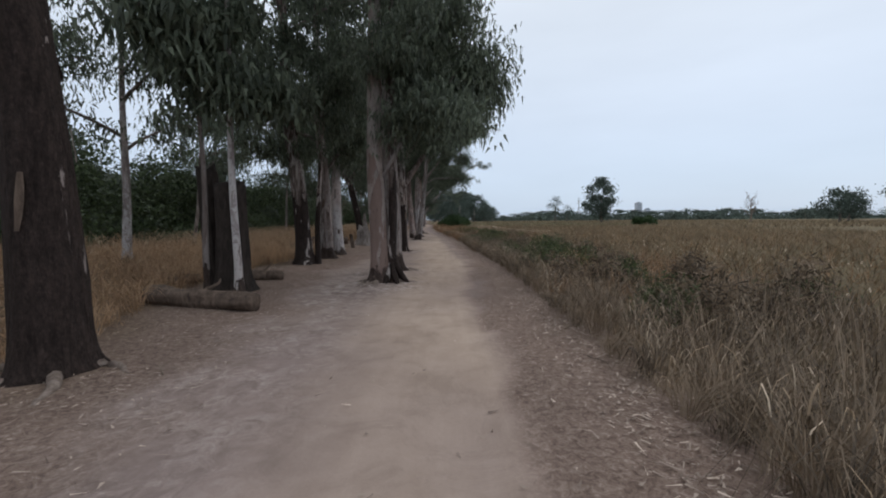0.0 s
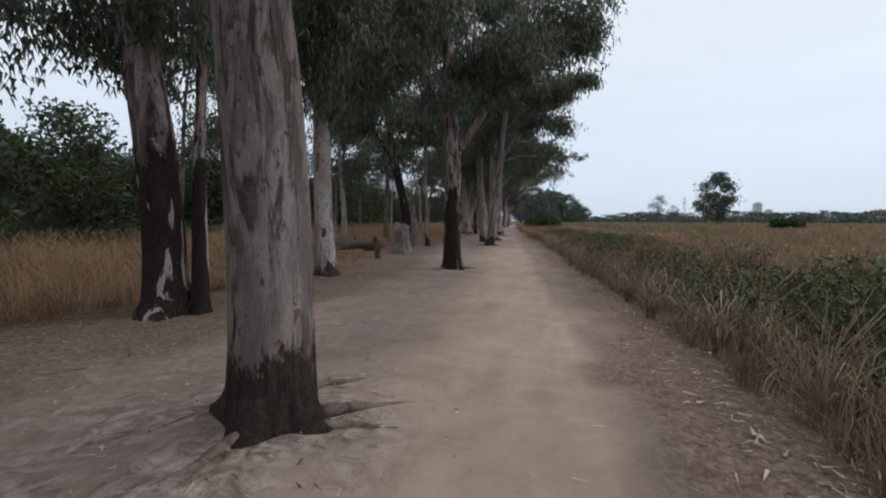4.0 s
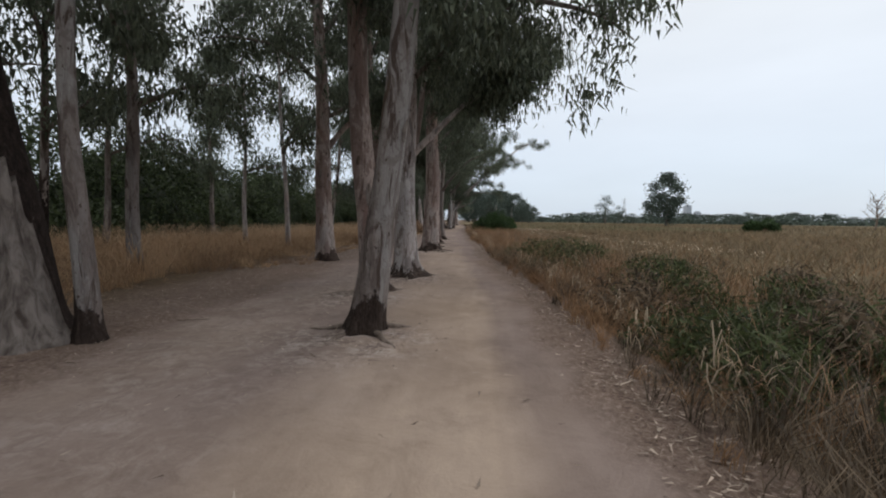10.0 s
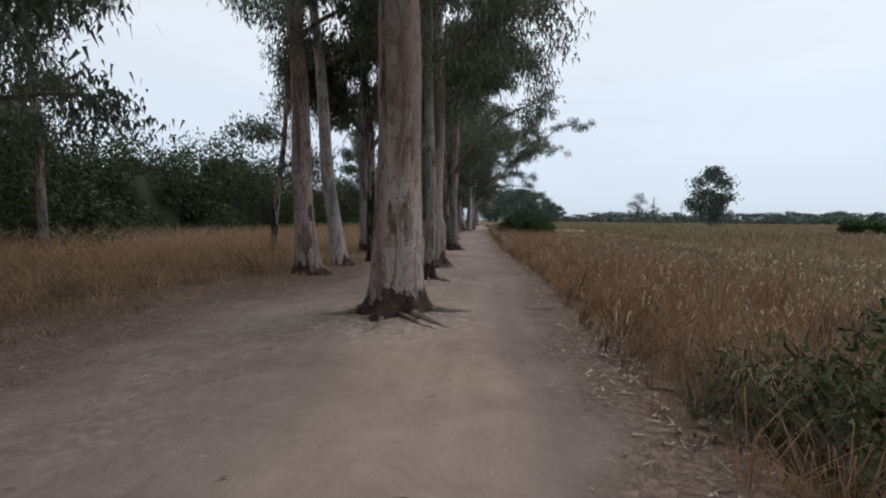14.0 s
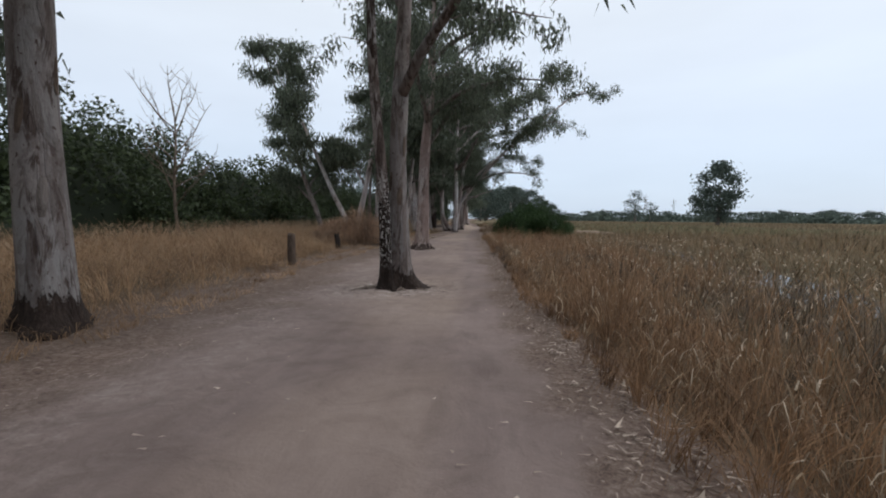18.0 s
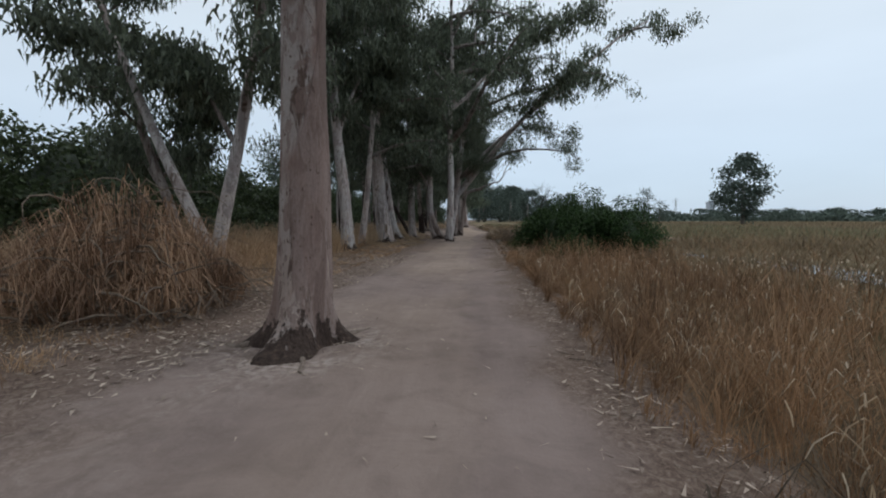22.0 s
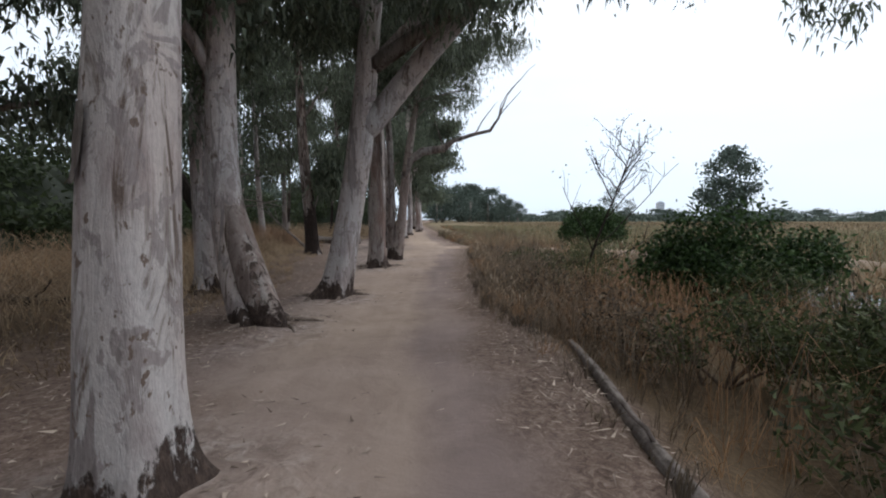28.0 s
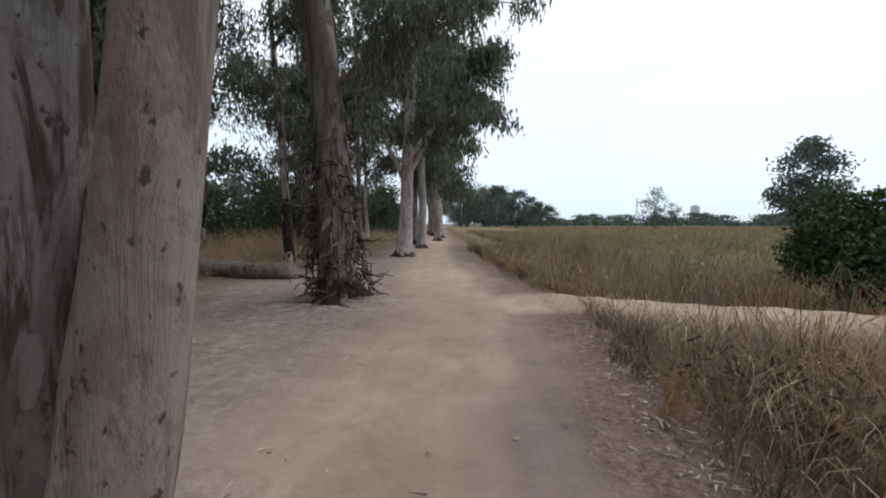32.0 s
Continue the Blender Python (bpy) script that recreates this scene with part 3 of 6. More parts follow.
def trunk_mesh(d, height, lean, rng, flare=0.55, lobes_n=5, top=0.12, segs=18, curve=(0, 0), kick=(0, 0)):
    """A gum trunk whose foot runs out into root buttresses: its mesh data, centre line, radii and the buttresses' headings.
    kick: how far the foot stands off the line of the upper trunk."""
    zs = np.concatenate([[-0.28, -0.12, -0.05, 0.0, 0.04, 0.08, 0.13, 0.19, 0.27, 0.37, 0.5, 0.7], np.arange(0.95, height + 0.01, 0.35)])
    zs[-1] = height
    zp = np.clip(zs, 0, None)
    u = zp / height
    ph = rng.uniform(0, 6.28, 6)
    wob = 0.04 * np.minimum(1, u * 6)
    px = lean[0] * zp + curve[0] * u**2 * height + wob * np.sin(zs * 1.1 + ph[0]) + kick[0] * np.exp(-zp / 0.5)
    py = lean[1] * zp + curve[1] * u**2 * height + wob * np.sin(zs * 0.9 + ph[1]) + kick[1] * np.exp(-zp / 0.5)
    pts = np.stack([px, py, zs], 1)
    r = d / 2 * (1 - (1 - top) * u**1.1) * (1 + 0.03 * np.sin(zs * 3 + ph[2]))
    own = np.random.default_rng(int(ph[3] * 1e5))
    heads = (np.arange(lobes_n) + own.uniform(-0.3, 0.3, lobes_n)) * 2 * np.pi / lobes_n + ph[3]
    size, wide = own.uniform(0.55, 1.25, lobes_n), own.uniform(0.28, 0.5, lobes_n)
    knots = [(own.uniform(0, 6.28), own.uniform(0.5, 3.5), own.uniform(0.03, 0.07)) for k in range(4)]

    def lobes(i, a):
        z = zp[i]
        off = (a - heads + np.pi) % (2 * np.pi) - np.pi
        ridge = float((size * np.exp(-((off / wide) ** 2))).sum())
        out = flare * (0.22 * math.exp(-z / 0.45) + ridge * (1.15 * math.exp(-z / 0.085) + 0.62 * math.exp(-z / 0.3)))
        flute = 0.045 * (math.exp(-z / 1.4) + 0.3) * math.sin(lobes_n * a + ph[3] + z * 0.7)
        bulge = sum(kr * math.exp(-(((a - ka + 3.14159) % 6.28318 - 3.14159) / 0.5) ** 2 - ((z - kz) / 0.14) ** 2) for ka, kz, kr in knots)
        return 1 + out + flute + bulge + 0.035 * math.sin(3 * a + zs[i] * 1.7 + ph[5])

    return tube(pts, r, segs, lobes), pts, r, np.degrees(heads) + 90


def along(pts, z):
    return np.array([np.interp(z, pts[:, 2], pts[:, k]) for k in range(3)])


def gum(x, y, d, height=11.5, lean=(0, 0), bark=None, first=3.2, forks=(), limbs=12, reach=(3.1, 3.2), seed=0, per=146, subs=9, curve=(0, 0), roots=0, strips=0, loose=0.02, label="", leaf=(0.215, 0.06), flare=0.5, stems=(), spread=0.2, near=False, kick=(0, 0), group="gum trees along the track", cat="tree"):
    """A gum tree: trunk, limbs, twigs, foliage, with roots and peeling strips where they show. forks: (height, azimuth, elevation, length, radius) in degrees and metres.
    stems: further trunks from the same foot (dx, dy, diameter, height, lean, bark)."""
    rng = np.random.default_rng(seed + 1000)
    bark = bark or BARK_PALE
    first = first * 0.88
    ob = thing("gum_tree", x, y, label or "tall gum tree with pale peeling bark beside a dirt track", cat, group)
    (v, f), pts, r, heads = trunk_mesh(d, height, lean, rng, flare, int(rng.integers(4, 7)), curve=curve, segs=36 if roots or near else 24 if strips else 14, kick=kick)
    stem_ob = part("trunk", mesh_from("trunk", v, f, bark, True), ob)
    lines = []
    for dx, dy, sd, sh, sl, sb in stems:
        (v, f), sp, sr, _ = trunk_mesh(sd, sh, sl, rng, flare * 0.8, 4, segs=26)
        part("trunk", mesh_from("trunk", v + np.array([dx, dy, 0]), f, sb, True), ob)
        sp = sp + np.array([dx, dy, 0])
        lines += [bough(along(sp, z), rng.uniform(0, 360), rng.uniform(20, 60), rng.uniform(1.2, 2.2), 0.8, rng) for z in np.linspace(sh * 0.5, sh * 0.97, 5)]
    for z, az, el, length, rad, *bare in forks:
        b = bough(along(pts, z), az, el, length, 0.35, rng, 9, 0.05)
        line = np.concatenate([b[:1], b[:1] + 0.1 * (b[1:2] - b[:1]), b[:1] + 0.22 * (b[1:2] - b[:1]), b[1:]])
        v, f = tube(line, np.concatenate([[rad * 0.45, rad * 0.95, rad * 1.02], np.linspace(rad * 0.93, rad * 0.22, len(b) - 1)]), 14)
        limb_ob = part("limb", mesh_from("limb", v, f, bark if rad > 0.06 else BARK_LIMB, True), ob)
        if not bare:
            lines.append(b[4:])
        for k in (4, 6, 8) if not bare else (6, 9):
            s = bough(b[k], az + rng.uniform(-70, 70), rng.uniform(5, 50) if not bare else rng.uniform(50, 80), length * rng.uniform(0.3, 0.5), 0.9 if not bare else 0.1, rng, 6)
            v, f = tube(s, np.linspace(rad * 0.4, 0.01, len(s)), 6)
            part("branch", mesh_from("branch", v, f, BARK_LIMB, True), limb_ob)
            if not bare or k == 9:
                lines.append(s)
    for k in range(limbs):
        z = first + (height * 0.97 - first) * ((k + rng.uniform(0, 0.8)) / limbs) ** 0.85
        az = rng.uniform(-55, 55) if k % 5 in (0, 3) else rng.uniform(0, 360)
        open_side = 0.5 + 0.5 * math.cos(radians(az))
        length = (reach[1] + (reach[0] - reach[1]) * open_side) * rng.uniform(0.65, 1.1) * (1 - 0.45 * (z - first) / (height - first))
        b = bough(along(pts, z), az, rng.uniform(18, 58), length, rng.uniform(0.7, 1.3), rng)
        r0 = 0.018 + 0.016 * length
        v, f = tube(b, np.linspace(r0, 0.009, len(b)), 6)
        part("limb", mesh_from("limb", v, f, BARK_LIMB, True), ob)
        lines.append(b)
    if per:
        full = bool(roots or strips)
        crown_on(ob, lines, rng, per if not full else int(per * 0.76), subs, leaf, spread, LEAF, BARK_LIMB, full=full)
    own = np.random.default_rng(seed + 5000)
    for k in range(min(roots + 2, 8) if roots else 0):
        az = heads[k % len(heads)] + (own.uniform(-12, 12) if k < len(heads) else own.uniform(20, 50))
        start = np.array([kick[0] + math.cos(radians(az)) * d * 0.55, kick[1] + math.sin(radians(az)) * d * 0.55, 0.1])
        b = bough(start, az, 0, own.uniform(0.25, 0.6) + 0.5 * d, 0.0, own, 9, 0.2)
        q = np.linspace(0, 1, len(b))
        b[:, 2] = [floor_z(x + p[0], y + p[1]) - ob.matrix_world.translation.z for p in b]
        b[:, 2] += 0.03 * (1 - q) ** 2.0 - 0.02 * q + own.normal(0, 0.005, len(b))
        v, f = tube(b, d * own.uniform(0.05, 0.1) * (1 - q) ** 0.8 + 0.006, 7)
        part("root", mesh_from("root", v, f, ROOT, True), ob)
    for k in range(strips):
        z0 = rng.uniform(0.25, 2.4)
        a0, hgt, wd = rng.uniform(0, 6.28), rng.uniform(0.12, 0.45), rng.uniform(0.02, 0.05)
        rows = []
        for q in np.linspace(0, 1, 5):
            zc = z0 + hgt * q
            c = along(pts, zc)
            rr = np.interp(zc, pts[:, 2], r) * 1.03 + 0.003 + loose * (1 - q) ** 2 * rng.uniform(0.2, 1)
            for e in (-1, 0, 1):
                aa = a0 + e * wd * (0.5 + 0.5 * math.sin(q * 3)) / max(rr, 0.05) + 0.15 * q
                rows.append((c[0] + math.cos(aa) * (rr + (0.006 if e == 0 else 0)), c[1] + math.sin(aa) * (rr + (0.006 if e == 0 else 0)), zc))
        v = np.array(rows)
        f = np.array([(i * 3 + j, i * 3 + j + 1, i * 3 + j + 4, i * 3 + j + 3) for i in range(4) for j in range(2)])
        part("bark_strip", mesh_from("bark_strip", v, f, WOOD_BROWN if k % 3 else WOOD_GREY, True), stem_ob)
    return ob


def bark_sheet(tree_ob, d, height, az, half, z0, z1, seed, mat):
    """A sheet of fresh pale bark on an upright trunk, torn into tongues below."""
    rng = np.random.default_rng(seed)
    cols, rows_n = 15, 16
    us = np.linspace(-1, 1, cols)
    low = z0 + 0.34 * np.abs(np.sin(us * 3.3 + 0.5)) + 0.05 * rng.normal(0, 1, cols) + 0.12 * us**2
    v = []
    for k in range(rows_n):
        q = k / (rows_n - 1)
        jag = 1 + 0.1 * math.sin(q * 19) + 0.06 * math.sin(q * 41 + 1)
        for j, u in enumerate(us):
            z = low[j] + (z1 - low[j]) * q
            r = d / 2 * (1 - 0.88 * (z / height) ** 1.1) * 1.15 + (0.006 if 0 < j < cols - 1 else -0.03)
            a = radians(az) + radians(half) * u * jag * (0.75 + 0.35 * q)
            v.append((math.cos(a) * r, math.sin(a) * r, z))
    f = np.array([(k * cols + j, k * cols + j + 1, (k + 1) * cols + j + 1, (k + 1) * cols + j) for k in range(rows_n - 1) for j in range(cols - 1)])
    part("bark_sheet", mesh_from("bark_sheet", np.array(v), f, mat, True), tree_ob, "pale sheet of fresh bark")


def long_root(tree_ob, az, length, r, seed, mat=None):
    """A bare root that winds out over the ground from a tree's foot."""
    rng = np.random.default_rng(seed)
    b = bough((0, 0, 0), az, 0, length, 0.0, rng, 10, 0.16)
    base = tree_ob.matrix_world.translation
    q = np.linspace(0, 1, len(b))
    b[:, 2] = [floor_z(base.x + p[0], base.y + p[1]) - base.z for p in b]
    b[:, 2] += r * 0.35 * (1 - q) - r * 0.7 * q + rng.normal(0, r * 0.1, len(b))
    v, f = tube(b, 0.85 * r * (1 - q) ** 0.6 + 0.006, 9)
    part("root", mesh_from("root", v, f, mat or ROOT, True), tree_ob, "bare pale root")


# ---- gum trees along the track ----
FEET += [(-1.05, 7.7, 0.05, 0.7), (-1.03, 9.45, 0.06, 0.6), (-1.52, 17.25, -0.03, 0.8), (-1.3, 24.2, 0.03, 0.6), (-1.8, 26.3, 0.05, 0.6), (-1.58, 28.2, 0.06, 0.7),
         (-1.78, 34.9, 0.06, 0.8), (-1.88, 37.8, 0.03, 0.5), (-2.04, 39.85, 0.05, 0.6), (-2.45, 47.3, -0.03, 0.9), (-3.25, 55.1, -0.04, 0.7), (-3.17, 69.9, 0.02, 0.6), (-3.85, 72.6, 0.03, 0.7), (-3.55, 74.5, 0.0, 0.6), (-3.5, 78.2, 0.01, 0.6), (-3.35, 80.2, 0.0, 0.6), (-4.15, 85.1, 0.02, 0.8)]
DARK = "tall gum tree, rough dark brown bark below, pale above"
PALE = "tall gum tree with smooth pale grey peeling bark"
PINK = "tall gum tree with mottled pinkish grey peeling bark"
gum(-2.98, 3.35, 0.46, 12, (-0.03, 0), BARK_BLACK, 5.0, seed=1, flare=0.28, limbs=7, roots=3, strips=5, label=DARK)
foot_tree = gum(-1.09, 7.78, 0.32, 11.5, (-0.01, 0), BARK_RED, 3.6, forks=((1.65, 2, 60, 2.6, 0.045),), seed=2, reach=(2.0, 2.8), roots=4, strips=6, stems=((0.2, 0.0, 0.165, 8.5, (0.015, 0.02), BARK_DARK),), label="twin-stemmed grey gum tree with a dark flaking foot")
for r_az, r_out, r_top in ((-15, 0.3, 0.6), (-60, 0.26, 0.42), (-110, 0.22, 0.35), (35, 0.26, 0.4)):
    way = np.array([math.cos(radians(r_az)), math.sin(radians(r_az)), 0])
    toe = np.array([(0.2, 0, r_top) + way * 0.05, (0.2, 0, r_top * 0.45) + way * (0.05 + r_out * 0.22), (0.2, 0, 0.06) + way * (0.05 + r_out * 0.62), (0.2, 0, -0.06) + way * (0.06 + r_out)])
    part("root", mesh_from("root", *tube(toe, [0.022, 0.05, 0.055, 0.02], 10), BARK_DARK, True), foot_tree, "dark ridged root of the thinner stem")
long_root(foot_tree, 255, 0.8, 0.035, 1)
long_root(foot_tree, 195, 0.6, 0.045, 2)
long_root(foot_tree, 320, 0.45, 0.04, 3)
foot_tree = gum(-1.03, 9.45, 0.38, 12, (-0.01, 0), BARK_GREY, 3.4, seed=3, reach=(2.0, 2.8), roots=4, strips=6, label="gum tree with grey bark peeling in long pale strips")
long_root(foot_tree, 290, 0.4, 0.035, 4)
long_root(foot_tree, 180, 0.7, 0.04, 5)
gum(-3.62, 11.5, 0.42, 12, (-0.07, 0), BARK_DARK, 3.4, seed=4, strips=3, stems=((0.3, 0.1, 0.16, 5.0, (0.06, 0), BARK_DARK),), label=DARK)
gum(-3.5, 13.3, 0.36, 12, (-0.03, 0), BARK_GREY, 2.5, limbs=15, seed=5, strips=2, label=PALE)
gum(-3.58, 15.1, 0.36, 11.5, (-0.02, 0), BARK_PALE, 2.5, limbs=15, seed=6, strips=3, label=PALE)
foot_tree = gum(-1.52, 17.25, 0.4, 12, (-0.02, 0.0), BARK_DARK, 3.4, ((2.6, 2, 58, 4.4, 0.125), (3.1, 175, 66, 4.0, 0.07)), flare=0.48, seed=7, roots=4, strips=6, label="forked gum tree, dark brown below and pale above")
long_root(foot_tree, 330, 0.6, 0.045, 6)
long_root(foot_tree, 250, 0.5, 0.04, 7)
gum(-1.22, 24.3, 0.29, 11.5, (0.06, 0.02), BARK_GREY, 3.2, ((3.3, 10, 55, 3.6, 0.07),), curve=(0.1, 0), flare=0.5, kick=(-0.1, 0), seed=8, roots=4, strips=5, label=PALE)
gum(-1.78, 26.45, 0.36, 12, (-0.05, 0), BARK_PINK, 3.6, flare=0.42, kick=(0.05, 0), seed=9, roots=3, strips=5, label=PINK)
gum(-1.55, 28.22, 0.41, 12, (0.0, 0.0), BARK_PALE, 3.6, ((2.1, 5, 46, 3.4, 0.07),), seed=10, roots=4, strips=4, stems=((-0.27, 0.75, 0.2, 7.5, (0.075, 0.285), BARK_PINK),), label="twin-stemmed pale gum tree with a dark foot")
gum(-4.2, 31.3, 0.46, 12, (-0.02, 0), BARK_PINK, 3.4, ((2.7, 20, 55, 3.5, 0.08),), flare=0.3, seed=11, strips=4, label=PINK)
foot_tree = gum(-1.78, 34.9, 0.52, 12.5, (0.0, 0), BARK_PINK, 3.6, seed=12, roots=5, strips=6, limbs=13, label="thick gum tree with mottled pinkish bark and spreading foot")
long_root(foot_tree, 300, 0.7, 0.05, 8)
long_root(foot_tree, 200, 0.8, 0.05, 9)
foot_tree = gum(-1.88, 37.8, 0.2, 10.5, (0.0, 0), BARK_GREY, 3.6, seed=13, roots=3, strips=3, limbs=8, label="slender gum tree with streaked grey bark")
long_root(foot_tree, 235, 0.85, 0.03, 10)
long_root(foot_tree, 285, 0.35, 0.03, 11)
foot_tree = gum(-2.04, 39.85, 0.34, 11.5, (0.0, 0), BARK_PINK, 3.2, seed=14, roots=4, strips=4, label=PINK)
long_root(foot_tree, 240, 0.7, 0.03, 12)
long_root(foot_tree, 300, 0.6, 0.04, 13)
gum(-4.27, 38.1, 0.4, 12, (-0.05, 0), BARK_PINK, 4.0, seed=15, strips=3, limbs=8, label=PINK)
gum(-4.3, 39.8, 0.33, 12, (-0.1, 0), BARK_PALE, 4.2, seed=16, limbs=7, label="leaning gum tree with clean white bark")
gum(-3.95, 41.3, 0.27, 11, (-0.03, 0), BARK_DARK, 3.2, ((2.9, 30, 60, 3.2, 0.06), (3.0, 190, 55, 3.0, 0.06)), seed=17, strips=3, limbs=9, label=DARK)
gum(-4.95, 44.0, 0.4, 11, (-0.02, 0), BARK_GREY, 3.8, seed=18, strips=3, limbs=7, label=PALE)
foot_tree = gum(-2.43, 47.42, 0.31, 12, (0.012, 0), BARK_GREY, 3.4, stems=((-0.15, -0.2, 0.2, 10.5, (-0.05, -0.01), BARK_FLECK),), flare=1.15, seed=19, roots=7, strips=6, limbs=14, reach=(5.2, 4.2), label="twin-stemmed gum tree, one stem dark and flecked white")
long_root(foot_tree, 222, 1.5, 0.06, 14)
long_root(foot_tree, 350, 0.9, 0.05, 15)
long_root(foot_tree, 275, 0.6, 0.05, 16)
long_root(foot_tree, 310, 0.7, 0.045, 17)
long_root(foot_tree, 2, 0.78, 0.045, 23)
long_root(foot_tree, 66, 1.3, 0.02, 26)
foot_tree = gum(-3.25, 55.1, 0.42, 11.5, (0.05, 0), BARK_PINK, 3.6, flare=1.05, seed=20, roots=4, strips=3, limbs=20, reach=(5.0, 5.4), label=PALE)
long_root(foot_tree, 340, 0.6, 0.045, 18)
long_root(foot_tree, 200, 0.7, 0.05, 19)
long_root(foot_tree, 280, 0.4, 0.04, 20)
gum(-5.85, 64.4, 0.38, 12, (-0.07, 0), BARK_PALE, 3.9, ((3.4, 60, 72, 3.5, 0.08),), seed=21, limbs=16, label=PALE)
gum(-7.0, 59.6, 0.27, 11.5, (0.2, 0.05), BARK_PALE, 3.0, ((2.3, 180, 60, 2.6, 0.06),), seed=22, limbs=13, per=110, flare=0.25, stems=((-0.05, 0.05, 0.25, 8.0, (-0.5, 0.1), BARK_PALE),), label="low forked pale gum tree spreading in dry grass")
gum(-3.17, 69.9, 0.31, 12.5, (0.01, 0), BARK_PALE, 4.0, ((5.5, 5, 42, 7.5, 0.08),), flare=0.32, seed=23, near=True, strips=4, limbs=16, reach=(7.2, 3.4), leaf=(0.2, 0.07), label=PALE)
gum(-5.69, 68.5, 0.58, 12, (-0.07, 0), BARK_PALE, 2.8, kick=(0.1, 0), seed=24, limbs=15, leaf=(0.2, 0.075), strips=4, label="thick pale gum tree with a flared foot")
gum(-5.75, 70.85, 0.35, 11, (-0.15, 0.02), BARK_PALE, 3.4, kick=(0.14, 0), seed=25, strips=3, limbs=14, leaf=(0.2, 0.075), label="leaning gum tree with pale bark and a dark shaded flank")
gum(-5.62, 75.0, 0.4, 11, (-0.03, 0.01), BARK_PALE, 3.0, seed=27, limbs=13, roots=3, strips=4, leaf=(0.2, 0.075), label="gum tree with torn pale bark over a dark foot")
heavy = gum(-4.4, 73.1, 0.36, 11, (0.0, 0.0), BARK_PALE, 3.4, ((2.5, 200, 62, 4.5, 0.075),), flare=0.36, kick=(0.46, -0.4), seed=28, roots=4, strips=4, limbs=12, label="gum tree with grey bark and a heavy slanting foot")
sweep = np.array([(0.03, -0.04, 1.35), (0.2, -0.16, 0.85), (0.44, -0.35, 0.4), (0.64, -0.52, 0.1), (0.84, -0.68, -0.08)])
part("root", mesh_from("root", *tube(sweep, [0.11, 0.15, 0.165, 0.15, 0.07], 16, lambda i, a: 1 + 0.1 * math.cos(3 * a + i) + 0.06 * math.cos(7 * a)), BARK_PLATE, True), heavy, "great pale buttress slanting down to the ground")
gum(-3.53, 74.55, 0.4, 11.5, (0.13, 0.0), BARK_PALE, 3.6, ((2.3, 3, 49, 12.5, 0.165), (3.2, -8, 45, 8.0, 0.085), (2.5, 100, 60, 3.6, 0.07)), seed=29, roots=3, strips=4, limbs=14, reach=(7.2, 3.2), label="gum tree leaning over the track with one great limb", kick=(-0.1, 0))
foot_tree = gum(-3.54, 78.25, 0.38, 12, (0.0, 0), BARK_RED, 4.0, flare=0.5, seed=30, roots=5, strips=5, limbs=10, label=PINK)
bark_sheet(foot_tree, 0.38, 12, -15, 27, 1.15, 3.6, 3, BARK_PALE)
long_root(foot_tree, 345, 0.6, 0.045, 21)
long_root(foot_tree, 200, 0.6, 0.05, 22)
low_limbed = gum(-3.44, 80.2, 0.22, 11, (-0.01, 0), BARK_GREY, 3.4, ((3.8, 2, 46, 3.6, 0.06),), leaf=(0.16, 0.036), seed=31, roots=4, strips=5, limbs=8, stems=((0.15, -0.08, 0.27, 10, (0.13, 0.03), BARK_PLATE),), label="twin-stemmed mottled gum tree with a low dark limb")
limb_line = np.array([(0.36, 0.0, 2.2), (0.52, 0.03, 2.7), (0.86, 0.05, 2.95), (1.45, 0.0, 3.02), (1.7, 0.0, 3.22), (2.3, 0.05, 3.42), (2.72, 0.1, 3.52), (2.95, 0.1, 3.85), (3.2, 0.15, 4.5)])
low_limb = part("limb", mesh_from("limb", *tube(limb_line, [0.1, 0.11, 0.115, 0.105, 0.06, 0.05, 0.045, 0.03, 0.012], 12), BARK_GREY, True), low_limbed, "low dark crooked limb")
for k, (q, b_az, b_el, b_len) in enumerate(((5, 20, 60, 1.2), (6, -25, 50, 1.3), (7, 60, 62, 1.0), (8, 10, 50, 1.1), (3, 160, 70, 0.9))):
    b = bough(limb_line[q], b_az, b_el, b_len, 0.3, np.random.default_rng(900 + k), 6)
    part("branch", mesh_from("branch", *tube(b, np.linspace(0.022, 0.005, len(b)), 6), BARK_LIMB, True), low_limb)
gum(-6.1, 81.8, 0.4, 11, (-0.06, 0), BARK_DARK, 3.8, ((1.2, 20, 70, 2.0, 0.04),), seed=32, limbs=6, per=90, label=DARK)
shaggy = gum(-4.15, 85.1, 0.54, 11, (-0.06, 0), BARK_GREY, 2.8, seed=33, roots=5, loose=0.3, strips=90, limbs=9, label="shaggy gum tree hung with loose bark and twigs")
shoot_rng = np.random.default_rng(77)
tangles = {"dark": [], "mid": [], "pale": []}
for k in range(330):
    a, z0 = shoot_rng.uniform(0, 6.28), shoot_rng.uniform(0.05, 1.9)
    r0 = 0.27 + 0.16 * math.exp(-z0 / 0.4) + shoot_rng.uniform(0.0, 0.1)
    start = np.array([math.cos(a) * r0 - 0.06 * z0, math.sin(a) * r0, z0])
    b = bough(start, math.degrees(a) + shoot_rng.uniform(-95, 95), shoot_rng.uniform(-85, 35), shoot_rng.uniform(0.15, 0.5), shoot_rng.uniform(-0.6, 1.6), shoot_rng, 5, 0.4)
    b[:, 2] = np.maximum(b[:, 2], 0.01)
    flat = shoot_rng.uniform(0.008, 0.024)
    tangles[("dark", "mid", "mid", "pale")[k % 4]].append(tube(b, np.linspace(flat, 0.004, len(b)), 4))
